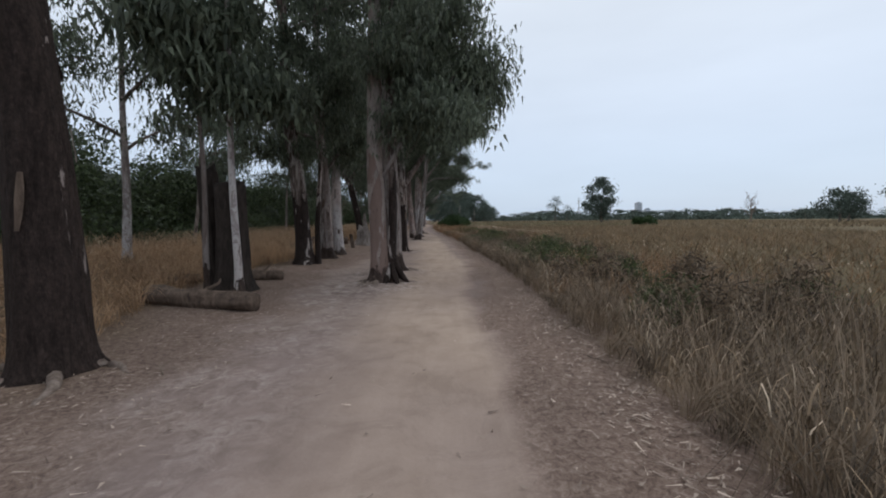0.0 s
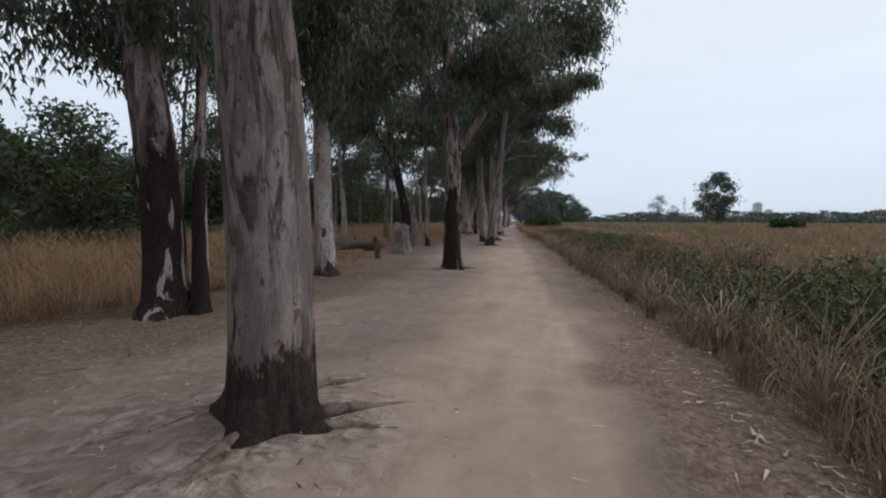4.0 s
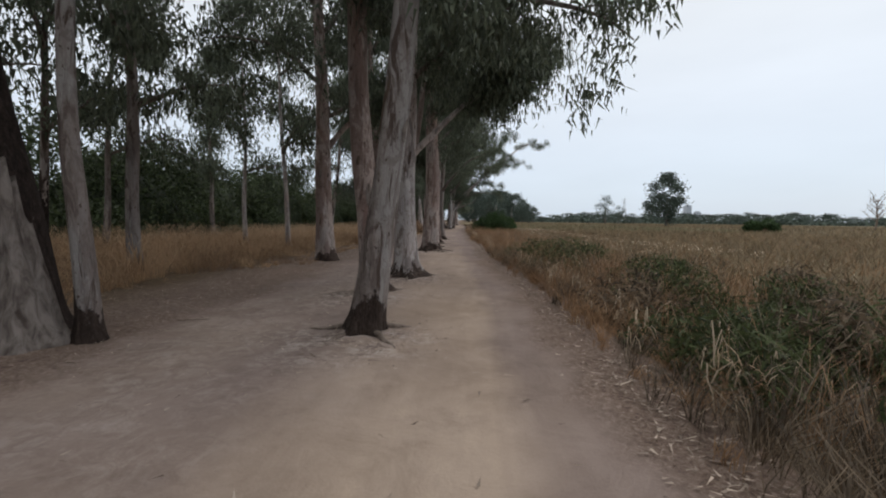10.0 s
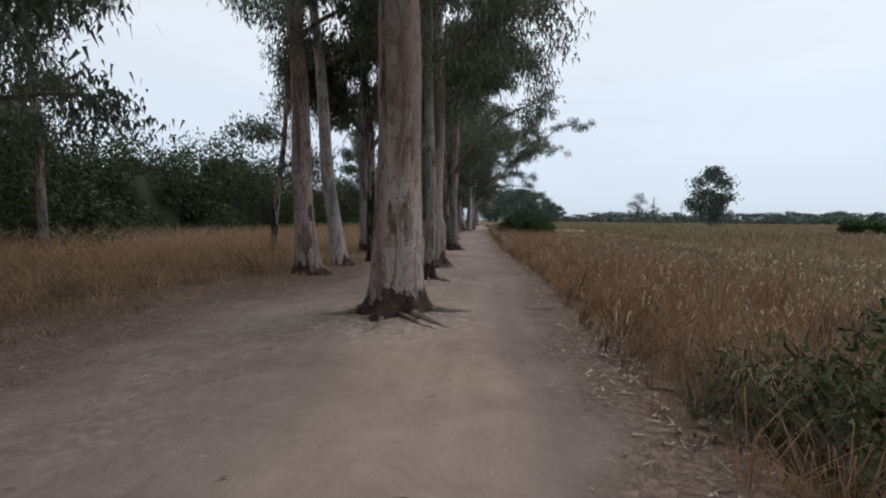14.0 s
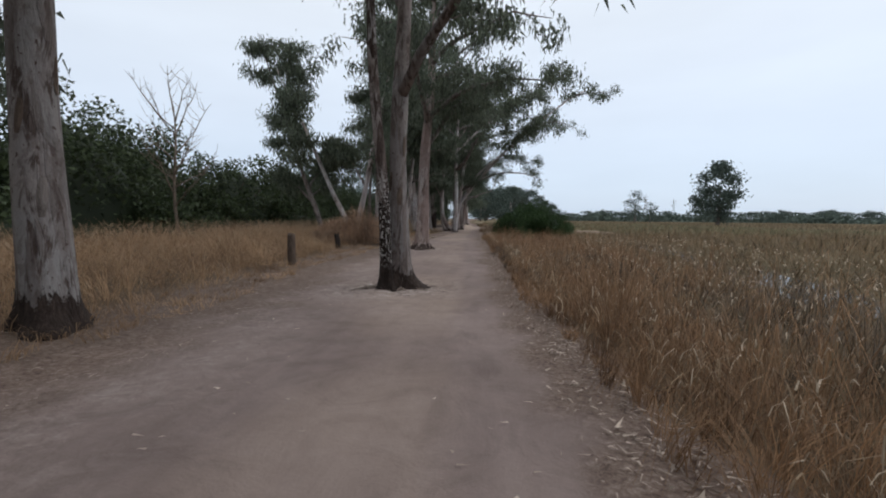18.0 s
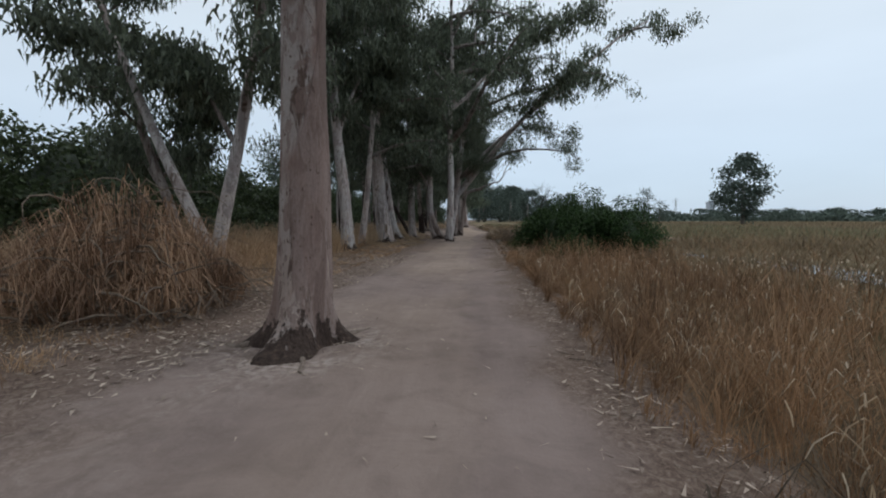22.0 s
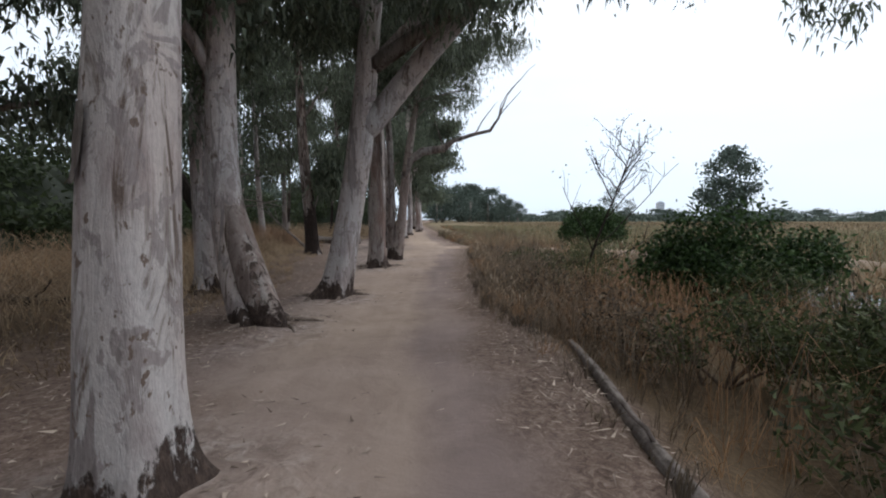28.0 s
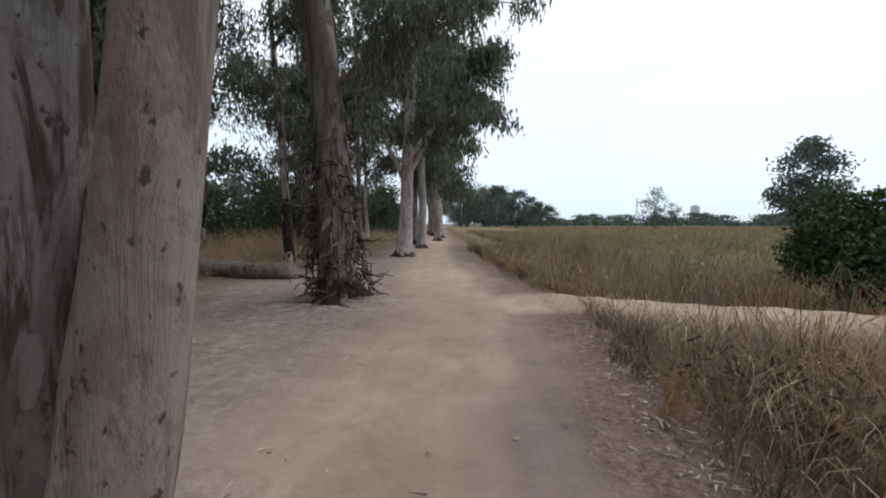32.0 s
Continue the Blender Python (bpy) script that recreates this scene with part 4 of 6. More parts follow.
for tone_name, mat, words in (("dark", WOOD_DARK, "dark dead shoots"), ("mid", WOOD_BROWN, "brown mass of shed bark and dead shoots"), ("pale", WOOD_GREY, "pale curls of hanging bark")):
    tagged(part("hanging_bark", mesh_from("hanging_bark", *joined(tangles[tone_name]), mat, True), shaggy), words, kind="stuff")
gum(-4.3, 92.6, 0.45, 12, (0.05, 0), BARK_PALE, 3.2, ((2.5, 10, 62, 5.0, 0.11), (2.3, 190, 60, 4.0, 0.09), (2.9, 60, 50, 4.0, 0.08)), seed=34, limbs=10, reach=(5.2, 3.2), label="spreading gum tree with pale forked limbs")
far_rng = np.random.default_rng(5)
for k in range(17):
    fy = 96.5 + k * 4.6 + far_rng.uniform(-1, 1)
    gum(float(left_edge(fy) + 1.0 + far_rng.uniform(-0.8, 0.5)), fy, float(far_rng.uniform(0.28, 0.45)), 12.0, (float(far_rng.normal(0, 0.03)), 0), (BARK_PALE, BARK_GREY, BARK_PINK)[k % 3], 3.0, seed=60 + k, limbs=11, per=84 if k < 8 else 48, leaf=(0.3, 0.105), spread=0.3, label=PALE)

# ---- slender gums standing back in the dry grass ----
back_rng = np.random.default_rng(9)
BACK_FIRST = ((-10.5, 9, 9), (-8.6, 11.8, 10), (-8.2, 6.5, 9), (-6.8, 28, 11), (-6.7, 34.6, 11), (-12.5, 13, 10), (-11.5, 20, 10), (-13, 25, 10), (-9.8, 29, 9), (-12, 33, 10), (-9.3, 36.5, 9), (-8.9, 45.2, 10.5), (-13.5, 41, 10), (-7.9, 25.5, 10))
BACK_LAST = ((-6.9, 90, 10), (-8.2, 95, 10), (-7.4, 101, 10), (-10.5, 92, 10), (-8, 73.8, 9), (-9.2, 78, 8.5), (-11.5, 82, 9.5), (-8.8, 87, 9), (-12.5, 91, 10), (-9.5, 97, 9), (-12, 104, 10), (-7.9, 66.8, 10), (-8.4, 71.4, 10), (-6.8, 97, 11), (-8.8, 84.6, 10), (-7.7, 72.8, 8.5), (-9.2, 70, 9), (-5.9, 66, 10), (-9.6, 82, 10), (-10.6, 84.2, 9), (-10.2, 75.9, 11))
for k, (bx, by, bh) in enumerate(BACK_FIRST + BACK_LAST):
    gum(bx, by, float(back_rng.uniform(0.16, 0.26)), bh, (float(back_rng.normal(0, 0.05)), 0), (BARK_GREY, BARK_PALE, BARK_DARK)[k % 3], 2.6, seed=100 + k, limbs=10, reach=(2.8, 2.8), per=62 if by < 13 else 110 if by > 86 else 60 if by > 76 else 92 if 10 < by < 40 else 110 if 72.5 < by < 76 else 70 if 62 < by else 130, leaf=(0.19, 0.055), spread=0.26, label="slender gum tree standing back in tall dry grass", group="slender gums in the grass")
gum(-9.4, 62.0, 0.26, 10.5, (-0.35, 0.05), BARK_GREY, 2.2, ((1.6, 150, 35, 3.0, 0.07), (2.4, 60, 60, 2.6, 0.06)), seed=140, limbs=11, reach=(2.4, 2.4), per=100, label="crooked leaning gum tree with dark bare branches", group="slender gums in the grass")


def bare_tree(x, y, height, d, seed, label, bark, leaves=0, lean=(0, 0), set_boughs=()):
    rng = np.random.default_rng(seed)
    ob = thing("bare_tree", x, y, label, "bare tree")
    zs = np.linspace(-0.1, height * 0.8, 9)
    pts = np.stack([lean[0] * zs + 0.08 * np.sin(zs * 1.3 + seed), lean[1] * zs + 0.08 * np.cos(zs * 1.1), zs], 1)
    v, f = tube(pts, np.linspace(d / 2, d * 0.12, 9), 9)
    part("trunk", mesh_from("trunk", v, f, bark, True), ob)
    tips = []
    for k in range(15):
        z = height * (0.2 + 0.58 * k / 15)
        b = bough(along(pts, z), k * 137.5 + rng.uniform(-25, 25), rng.uniform(30, 62), height * rng.uniform(0.22, 0.42), -0.2, rng, 6, 0.14)
        if set_boughs:
            if k < len(set_boughs):
                z, b_az, b_el, b_len = set_boughs[k]
                b = bough(along(pts, z), b_az, b_el, b_len, -0.1, rng, 6, 0.08)
            elif k < 8:
                continue
            else:
                b = b[0] + (b - b[0]) * 0.55
        pieces = [tube(b, np.linspace(d * 0.2, 0.006, len(b)), 6)]
        for q in (2, 3, 3, 4, 4, 5, 5):
            s = bough(b[q], rng.uniform(0, 360), rng.uniform(25, 70), height * rng.uniform(0.07, 0.16), -0.2, rng, 4, 0.2)
            pieces.append(tube(s, np.linspace(d * 0.08, 0.004, len(s)), 4))
            tips.append(s[-1])
        v, f = joined(pieces)
        part("branch", mesh_from("branch", v, f, bark, True), ob)
    if leaves:
        c = np.array(tips)[rng.integers(0, len(tips), leaves)] + rng.normal(0, 0.1, (leaves, 3))
        v, f, tone = leaf_cloud(c, 0.07, 0.032, 0.3, rng)
        part("foliage", mesh_from("foliage", v, f, LEAF, tone=tone), ob)
    return ob


bare_tree(-13.7, 57.0, 6.8, 0.16, 3, "leafless grey tree standing in tall dry grass", TWIG)
bare_tree(0.95, 77.2, 3.9, 0.065, 4, "thin nearly leafless sapling among reeds", WOOD_DARK, 190, (0.26, 0.0), ((0.95, 5, 38, 2.9), (0.45, 0, 22, 1.6), (0.85, 150, 62, 1.5), (1.5, 10, 45, 1.3), (1.9, 170, 60, 1.0), (2.2, 20, 50, 0.9)))
bare_tree(88.0, 122.0, 8.5, 0.5, 5, "bare tree far out in the marsh", TWIG)



# ---- the ground, one sheet to the horizon ----
def spaced(inner0, inner1, d, far, grow=1.32):
    mid = list(np.arange(inner0, inner1 + d / 2, d))
    s, lo, hi = d, [inner0], [mid[-1]]
    while hi[-1] < far:
        s *= grow
        hi.append(hi[-1] + s)
        lo.append(lo[-1] - s)
    return np.array(lo[:0:-1] + mid + hi[1:])


gx, gy = spaced(-6.5, 3.0, 0.13, 2600), spaced(-2.0, 90.0, 0.21, 2600)
X, Y = np.meshgrid(gx, gy, indexing="ij")
Z = ground_height(X, Y)
i, j = np.meshgrid(np.arange(len(gx) - 1), np.arange(len(gy) - 1), indexing="ij")
a = i * len(gy) + j
quads = np.stack([a, a + len(gy), a + len(gy) + 1, a + 1], -1).reshape(-1, 4)
ground_me = mesh_from("ground", np.stack([X, Y, Z], -1).reshape(-1, 3), quads, GROUND, True)
s_r, s_l = X - right_edge(Y), left_edge(Y) - X
rag = 0.24 * ripple(X * 1.9, Y * 1.9, 5.0) + 0.14 * ripple(X * 5, Y * 5, 7.0)
dirt = (1 - step(-0.66, -0.28, s_r + 0.9 * rag + np.interp(Y, (0, 8, 15), (0.5, 0.3, 0.0)))) * (1 - step(-0.7, 0.3, s_l + 1.5 * rag))
dirt = np.maximum(dirt, spur(X, Y))
lit = (1 - step(0.1, 0.7, s_r + rag)) * (1 - step(0.5, 2.4, s_l + 1.6 * rag)) * 0.95
fld = step(1.2, 3.5, s_r)
lane = s_r + 0.12 * ripple(X * 0.5, Y * 0.5) + 0.4 * rag
tread = (1 - step(-1.05, -0.78, lane)) * step(-2.7, -1.7, lane)
# palest on the worn lane; duller dirt elsewhere also carries the trees' shade
pale = np.clip(0.16 * (tread - 0.45) + (0.32 + 0.68 * tread) * np.interp(Y, (0, 6, 12, 20, 27, 36, 42, 58, 66, 72, 78, 84, 90), (0.5, 0.6, 0.95, 1.0, 0.65, 0.4, 0.14, 0.14, 0.4, 0.5, 0.5, 0.75, 0.9)) + 0.25 * ripple(X * 1.1, Y * 0.7, 6.0), 0, 1)
scuff = (0.32 + 0.22 * (Y > 68)) * step(-0.2, 1.4, -s_r - 1.9) + 0.3 * (Y < 10) * step(0.3, 1.6, -s_r - 1.5)
for fx, fy, fh, fr in FEET:
    scuff = scuff + 1.05 * np.exp(-(((X - fx) ** 2 + (Y - fy + 0.15) ** 2) / (0.62 * fr / 0.6) ** 2) ** 1.5)
pale = np.clip(np.maximum(pale, spur(X, Y)), 0, 1)
cover = np.stack([dirt, lit, fld, pale], -1).reshape(-1, 4)
ca = ground_me.color_attributes.new("cover", "FLOAT_COLOR", "POINT")
ca.data.foreach_set("color", cover.astype(np.float32).ravel())
sa = ground_me.attributes.new("scuff", "FLOAT", "POINT")
sa.data.foreach_set("value", np.clip(scuff, 0, 1).astype(np.float32).ravel())
tagged(new("ground", ground_me), "pale trodden dirt track between dry grass and leaf litter", "ground", kind="structure")

# ---- stumps, logs and posts ----
def stump(name, x, y, d, h, seed, mat, label, category="stump", jag=0.25, lean=(0, 0), flare=0.4, base=None, taper=0.12):
    rng = np.random.default_rng(seed)
    ob = thing(name, x, y, label, category)
    zs = np.concatenate([[-0.12, 0.0], np.linspace(0.06, h, 12)])
    pts = np.stack([lean[0] * zs, lean[1] * zs, zs], 1)
    ph = rng.uniform(0, 6.28, 4)
    (v, f) = tube(pts, np.full(len(zs), d / 2), 28, lambda i, a: 1 + flare * math.exp(-max(zs[i], 0) / 0.15) * (0.6 + 0.4 * math.cos(4 * a + ph[0])) + 0.09 * math.cos(3 * a + ph[1]) + 0.06 * math.cos(9 * a + ph[2] + 2 * zs[i]) + 0.03 * math.cos(14 * a + ph[1] + 5 * zs[i]) - taper * max(zs[i], 0) / h)
    top = v[:, 2] > h * 0.8
    ang = np.arctan2(v[:, 1], v[:, 0])
    v[top, 2] += jag * (np.cos(2 * ang[top] + ph[3]) + 0.5 * np.cos(7 * ang[top]) + 0.4 * np.cos(11 * ang[top] + 1)) * 0.5
    body = part("body", mesh_from("body", v, f, mat, True), ob)
    if base:
        cut = np.stack([np.array([0, 0, h * 0.9]) + lean[0] * np.array([h, 0, 0]), np.array([lean[0] * h, lean[1] * h, h * 0.98])])
        v, f = tube(cut, [d * 0.36, d * 0.34], 16)
        part("broken_top", mesh_from("broken_top", v, f, base, False), ob)
    return ob


def log(x0, y0, x1, y1, d, seed, mat, label, lift=0.36, name="fallen_log"):
    rng = np.random.default_rng(seed)
    length = math.hypot(x1 - x0, y1 - y0)
    ob = thing(name, x0, y0, label, "log", z=0.0, turn=math.degrees(math.atan2(y1 - y0, x1 - x0)))
    n = 17
    us = np.linspace(0, 1, n)
    gz = ground_height(x0 + (x1 - x0) * us, y0 + (y1 - y0) * us)
    pts = np.stack([us * length, 0.05 * np.sin(us * 5 + seed) * min(1, length), gz.mean() + (gz - gz.mean()) * 0.6 + d * lift], 1)
    ph = rng.uniform(0, 6.28, 3)
    v, f = tube(pts, d / 2 * (1 - 0.2 * us) * (1 + 0.07 * np.sin(us * 17 + ph[2])), 22, lambda i, a: 1 + 0.1 * math.cos(3 * a + ph[0] + i * 0.5) + 0.06 * math.cos(8 * a + ph[1] + i * 0.3) + 0.04 * math.cos(13 * a + i))
    part("body", mesh_from("body", v, f, mat, True), ob)
    v, f = tube(pts[:2] - np.array([[0.012, 0, 0], [0.03, 0, 0]]), [d * 0.44, d * 0.45], 14)
    part("cut_end", mesh_from("cut_end", v, f, WOOD_BROWN), ob, "cracked brown end grain")
    b = bough(pts[9] + np.array([0, 0, d * 0.3]), 70, 45, 0.3, 0.2, rng, 4, 0.2)
    v, f = tube(b, np.linspace(d * 0.14, 0.01, len(b)), 7)
    part("branch_stub", mesh_from("branch_stub", v, f, mat, True), ob)
    return ob


stump("broken_stump", -3.3, 6.95, 0.5, 1.62, 1, WOOD_DARK, "tall charred broken tree stump", jag=0.16, base=WOOD_DARK, flare=0.55)
stump("broken_stump", -3.66, 7.1, 0.34, 1.95, 2, WOOD_DARK, "tall charred broken tree stump", jag=0.14, lean=(-0.05, 0), base=WOOD_DARK, flare=0.5)
gum(-3.12, 6.7, 0.12, 7.5, (-0.02, 0.02), BARK_PALE, 2.6, seed=41, limbs=7, reach=(1.6, 1.4), label="thin pale gum stem beside a charred stump")
gum(-3.62, 6.72, 0.09, 7.0, (-0.03, 0.02), BARK_GREY, 2.6, seed=44, limbs=6, reach=(1.4, 1.4), label="thin grey gum stem beside a charred stump")
log(-4.0, 5.95, -2.35, 5.4, 0.28, 3, WOOD_BROWN, "short weathered log lying in leaf litter")
log(-4.0, 8.55, -3.1, 8.35, 0.22, 4, WOOD_BROWN, "short sawn log beside a charred stump")
log(-4.9, 7.6, -3.4, 8.4, 0.18, 5, WOOD_BROWN, "short sawn log beside a charred stump")
log(-6.4, 20.35, -4.5, 20.7, 0.44, 6, WOOD_BROWN, "brown weathered fallen log on the grass edge")
grey_stump = stump("tree_stump", -3.72, 20.4, 0.54, 0.74, 7, WOOD_GREY, "weathered grey tree stump with a ragged top", jag=0.3, flare=0.7)
for k, (r_az, r_len) in enumerate(((-15, 0.75), (-60, 0.6), (-105, 0.7), (35, 0.6), (200, 0.6))):
    long_root(grey_stump, r_az, r_len, 0.075, 60 + k, WOOD_GREY)
stump("stump_stub", -3.82, 18.62, 0.14, 0.56, 8, WOOD_BROWN, "thin broken stub of a tree", jag=0.08, lean=(-0.15, 0))
stump("split_stump", -4.05, 23.6, 0.44, 1.4, 9, WOOD_GREY, "tall splintered grey stump tapering to a point", jag=0.35, lean=(-0.12, 0), taper=0.72)
gum(-3.68, 23.78, 0.17, 10, (-0.02, 0), BARK_GREY, 4.2, seed=42, limbs=5, per=100, label="slender gum stem beside a splintered stump")
gum(-4.42, 24.0, 0.38, 10, (-0.19, 0.03), BARK_BLACK, 3.4, ((2.9, 175, 60, 4.0, 0.09), (3.1, 30, 66, 4.0, 0.1)), seed=43, limbs=7, per=90, label="dark leaning gum behind a splintered stump")
stump("wooden_post", -5.25, 49.5, 0.17, 0.68, 10, WOOD_BROWN, "short old brown wooden post in dry grass", "post", jag=0.03, flare=0.05)
stump("burnt_stub", -5.72, 53.8, 0.16, 0.42, 11, WOOD_DARK, "short burnt wooden stub", "post", jag=0.1, lean=(-0.15, 0), flare=0.15)
log(-1.14, 67.95, -0.98, 72.0, 0.085, 12, WOOD_GREY, "thin grey log lying along the bank")
log(-8.1, 87.5, -5.6, 87.05, 0.36, 13, WOOD_GREY, "thick grey fallen trunk beyond the track")
log(-7.6, 73.6, -6.4, 73.4, 0.12, 14, WOOD_DARK, "dark fallen branch in the grass")
stump("dead_stem", -6.0, 76.5, 0.21, 2.0, 15, WOOD_DARK, "dark dead stem leaning towards a gum", "stump", jag=0.16, lean=(-0.58, 0.08), flare=0.25)


def brush(x, y, r, h, n, seed, label, mat=TWIG, name="brush_pile", flat=0.6):
    """A heap of dry branches and stalks."""
    rng = np.random.default_rng(seed)
    ob = thing(name, x, y, label, "brush pile")
    for k in range(6):
        pieces = []
        for q in range(n // 6):
            a, rr = rng.uniform(0, 6.28), r * math.sqrt(rng.uniform(0, 1))
            px, py = rr * math.cos(a), rr * math.sin(a)
            top = h * (1 - rr / r) ** 0.8
            b = bough((px, py, max(0.0, rng.uniform(-0.05, top))), rng.uniform(0, 360), rng.uniform(-10, 55), rng.uniform(0.4, 1.0) * r, 1.9, rng, 5, 0.2)
            b[:, 2] = np.maximum(b[:, 2], 0.01)
            pieces.append(tube(b, np.linspace(rng.uniform(0.007, 0.02), 0.003, len(b)), 4))
        v, f = joined(pieces)
        tagged(part("branch_mass", mesh_from("branch_mass", v, f, mat), ob), kind="stuff")
    m = 4200
    a, rr = rng.uniform(0, 6.28, m), r * np.sqrt(rng.uniform(0, 1, m))
    v, f, tone = blades(rr * np.cos(a), rr * np.sin(a), rng.uniform(0, 0.9, m) * h * (1 - rr / r) ** 0.8, 0.45, 0.009, 1.2, rng, 1.3, 1, a, 0.5 + 0.5 * np.sin(a * 5 + rr * 4))
    tagged(part("dry_stalk_mass", mesh_from("dry_stalk_mass", v, f, GRASS_BRUSH, tone=tone), ob), kind="stuff")
    return ob


brush(-5.75, 56.1, 1.2, 1.45, 330, 1, "heap of dry reddish brush beside the track")
brush(-6.9, 57.0, 0.9, 0.8, 110, 2, "heap of dry reddish brush beside the track")
brush(-9.4, 84.5, 1.8, 0.9, 70, 3, "heap of fallen pale branches in the grass")
for k, (ax, ay, az_, el, ln_, rise) in enumerate(((-10.6, 84.1, -2, -7, 2.9, 1.95), (-10.6, 84.0, 0, 1, 2.7, 1.5), (-6.95, 83.85, 174, 42, 2.3, 0.02))):
    ob = thing("fallen_branch", ax, ay, "long bare pale fallen branch", "branch", z=floor_z(ax, ay) + rise)
    b = bough((0, 0, 0), az_, el, ln_, 0.1, np.random.default_rng(20 + k), 8, 0.05)
    v, f = tube(b, np.linspace(0.05, 0.012, len(b)), 7)
    part("stem", mesh_from("stem", v, f, WOOD_GREY, True), ob)
    pieces = [tube(bough(b[q], az_ + 40 * (-1) ** q, el + 15, 0.7, 0.2, np.random.default_rng(q), 4), np.linspace(0.018, 0.005, 5), 5) for q in (3, 5, 6)]
    v, f = joined(pieces)
    part("twig", mesh_from("twig", v, f, WOOD_GREY), ob)


# ---- bushes and the dark thicket ----
def bush(name, x, y, rx, ry, h, n, seed, leaf, mat, label, group="", category="bush", low=0.12, stems=9, lumps=26, trunk_mat=WOOD_BROWN, spread=0.26, z=None, droop=0.3, core=0.0):
    rng = np.random.default_rng(seed)
    ob = thing(name, x, y, label, category, group, z=z)
    pieces = []
    a = rng.uniform(0, 6.28, lumps)
    t = np.arccos(rng.uniform(-0.15, 1, lumps))
    rad = rng.uniform(0.6, 1.0, lumps)
    heads = np.stack([rx * rad * np.sin(t) * np.cos(a), ry * rad * np.sin(t) * np.sin(a), h * (low + (1 - low) * (0.35 + 0.65 * np.cos(t)) * rad)], 1)
    heads[:, 2] = np.clip(heads[:, 2], h * low, h)
    for k in range(stems):
        e = heads[k % lumps]
        s = np.array([rng.normal(0, rx * 0.12), rng.normal(0, ry * 0.12), -0.1])
        mid = (s + e) / 2 + np.array([0, 0, h * 0.12])
        u = np.linspace(0, 1, 6)[:, None]
        pts = s * (1 - u) ** 2 + 2 * mid * u * (1 - u) + e * u**2
        v, f = tube(pts, np.linspace(0.012 + 0.012 * h, 0.006, 6), 5)
        part("stem", mesh_from("stem", v, f, trunk_mat, True), ob)
    size = rng.uniform(0.7, 1.3, lumps)
    pick = rng.integers(0, lumps, n)
    g = rng.normal(0, 1, (n, 3))
    g /= np.linalg.norm(g, axis=1)[:, None]
    c = heads[pick] + g * (rng.uniform(0.15, 1, (n, 1)) ** 0.5) * size[pick][:, None] * np.array([spread * (rx + 0.4), spread * (ry + 0.4), spread * (h + 0.3) * 0.75])
    c[:, 2] = np.maximum(c[:, 2], 0.02)
    v, f, tone = leaf_cloud(c, leaf[0], leaf[1], droop, rng, mat is LEAF_BUSH)
    tagged(part("foliage", mesh_from("foliage", v, f, mat, tone=tone), ob), kind="stuff")
    # added solid dark shell, standing in for the shade within the leaves
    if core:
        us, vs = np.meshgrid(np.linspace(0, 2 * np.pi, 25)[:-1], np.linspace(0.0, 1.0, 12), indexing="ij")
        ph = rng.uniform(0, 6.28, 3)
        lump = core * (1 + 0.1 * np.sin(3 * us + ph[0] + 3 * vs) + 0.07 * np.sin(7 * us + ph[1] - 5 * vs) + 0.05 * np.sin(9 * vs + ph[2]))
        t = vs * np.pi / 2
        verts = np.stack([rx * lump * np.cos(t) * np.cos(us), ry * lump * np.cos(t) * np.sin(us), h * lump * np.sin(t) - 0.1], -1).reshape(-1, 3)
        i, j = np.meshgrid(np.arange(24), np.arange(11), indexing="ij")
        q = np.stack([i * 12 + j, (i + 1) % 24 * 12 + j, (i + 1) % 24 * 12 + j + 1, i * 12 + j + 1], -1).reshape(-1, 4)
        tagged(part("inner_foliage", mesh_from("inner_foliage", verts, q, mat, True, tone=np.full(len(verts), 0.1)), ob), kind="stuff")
    return ob


GREEN = "dense dark green leafy bush at the marsh edge"
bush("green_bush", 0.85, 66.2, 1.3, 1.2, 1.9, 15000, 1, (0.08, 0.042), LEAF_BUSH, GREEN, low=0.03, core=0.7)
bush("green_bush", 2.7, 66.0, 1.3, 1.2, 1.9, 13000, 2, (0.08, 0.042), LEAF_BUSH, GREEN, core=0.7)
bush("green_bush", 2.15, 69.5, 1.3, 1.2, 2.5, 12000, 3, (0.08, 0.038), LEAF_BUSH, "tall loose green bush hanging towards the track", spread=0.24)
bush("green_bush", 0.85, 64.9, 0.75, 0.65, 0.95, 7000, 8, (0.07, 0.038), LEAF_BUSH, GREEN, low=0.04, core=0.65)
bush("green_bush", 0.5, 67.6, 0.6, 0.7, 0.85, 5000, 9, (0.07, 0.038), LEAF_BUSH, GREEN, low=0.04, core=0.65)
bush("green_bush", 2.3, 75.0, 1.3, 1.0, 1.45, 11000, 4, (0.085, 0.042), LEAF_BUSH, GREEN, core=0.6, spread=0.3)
bush("green_bush", 4.25, 86.4, 1.3, 1.2, 1.9, 13000, 6, (0.1, 0.055), LEAF_BUSH, GREEN, low=0.22, stems=12)
bush("low_marsh_bush", 38.7, 82.0, 2.1, 1.6, 1.9, 3500, 7, (0.3, 0.2), LEAF_BUSH, "low dark bush alone in the marsh")
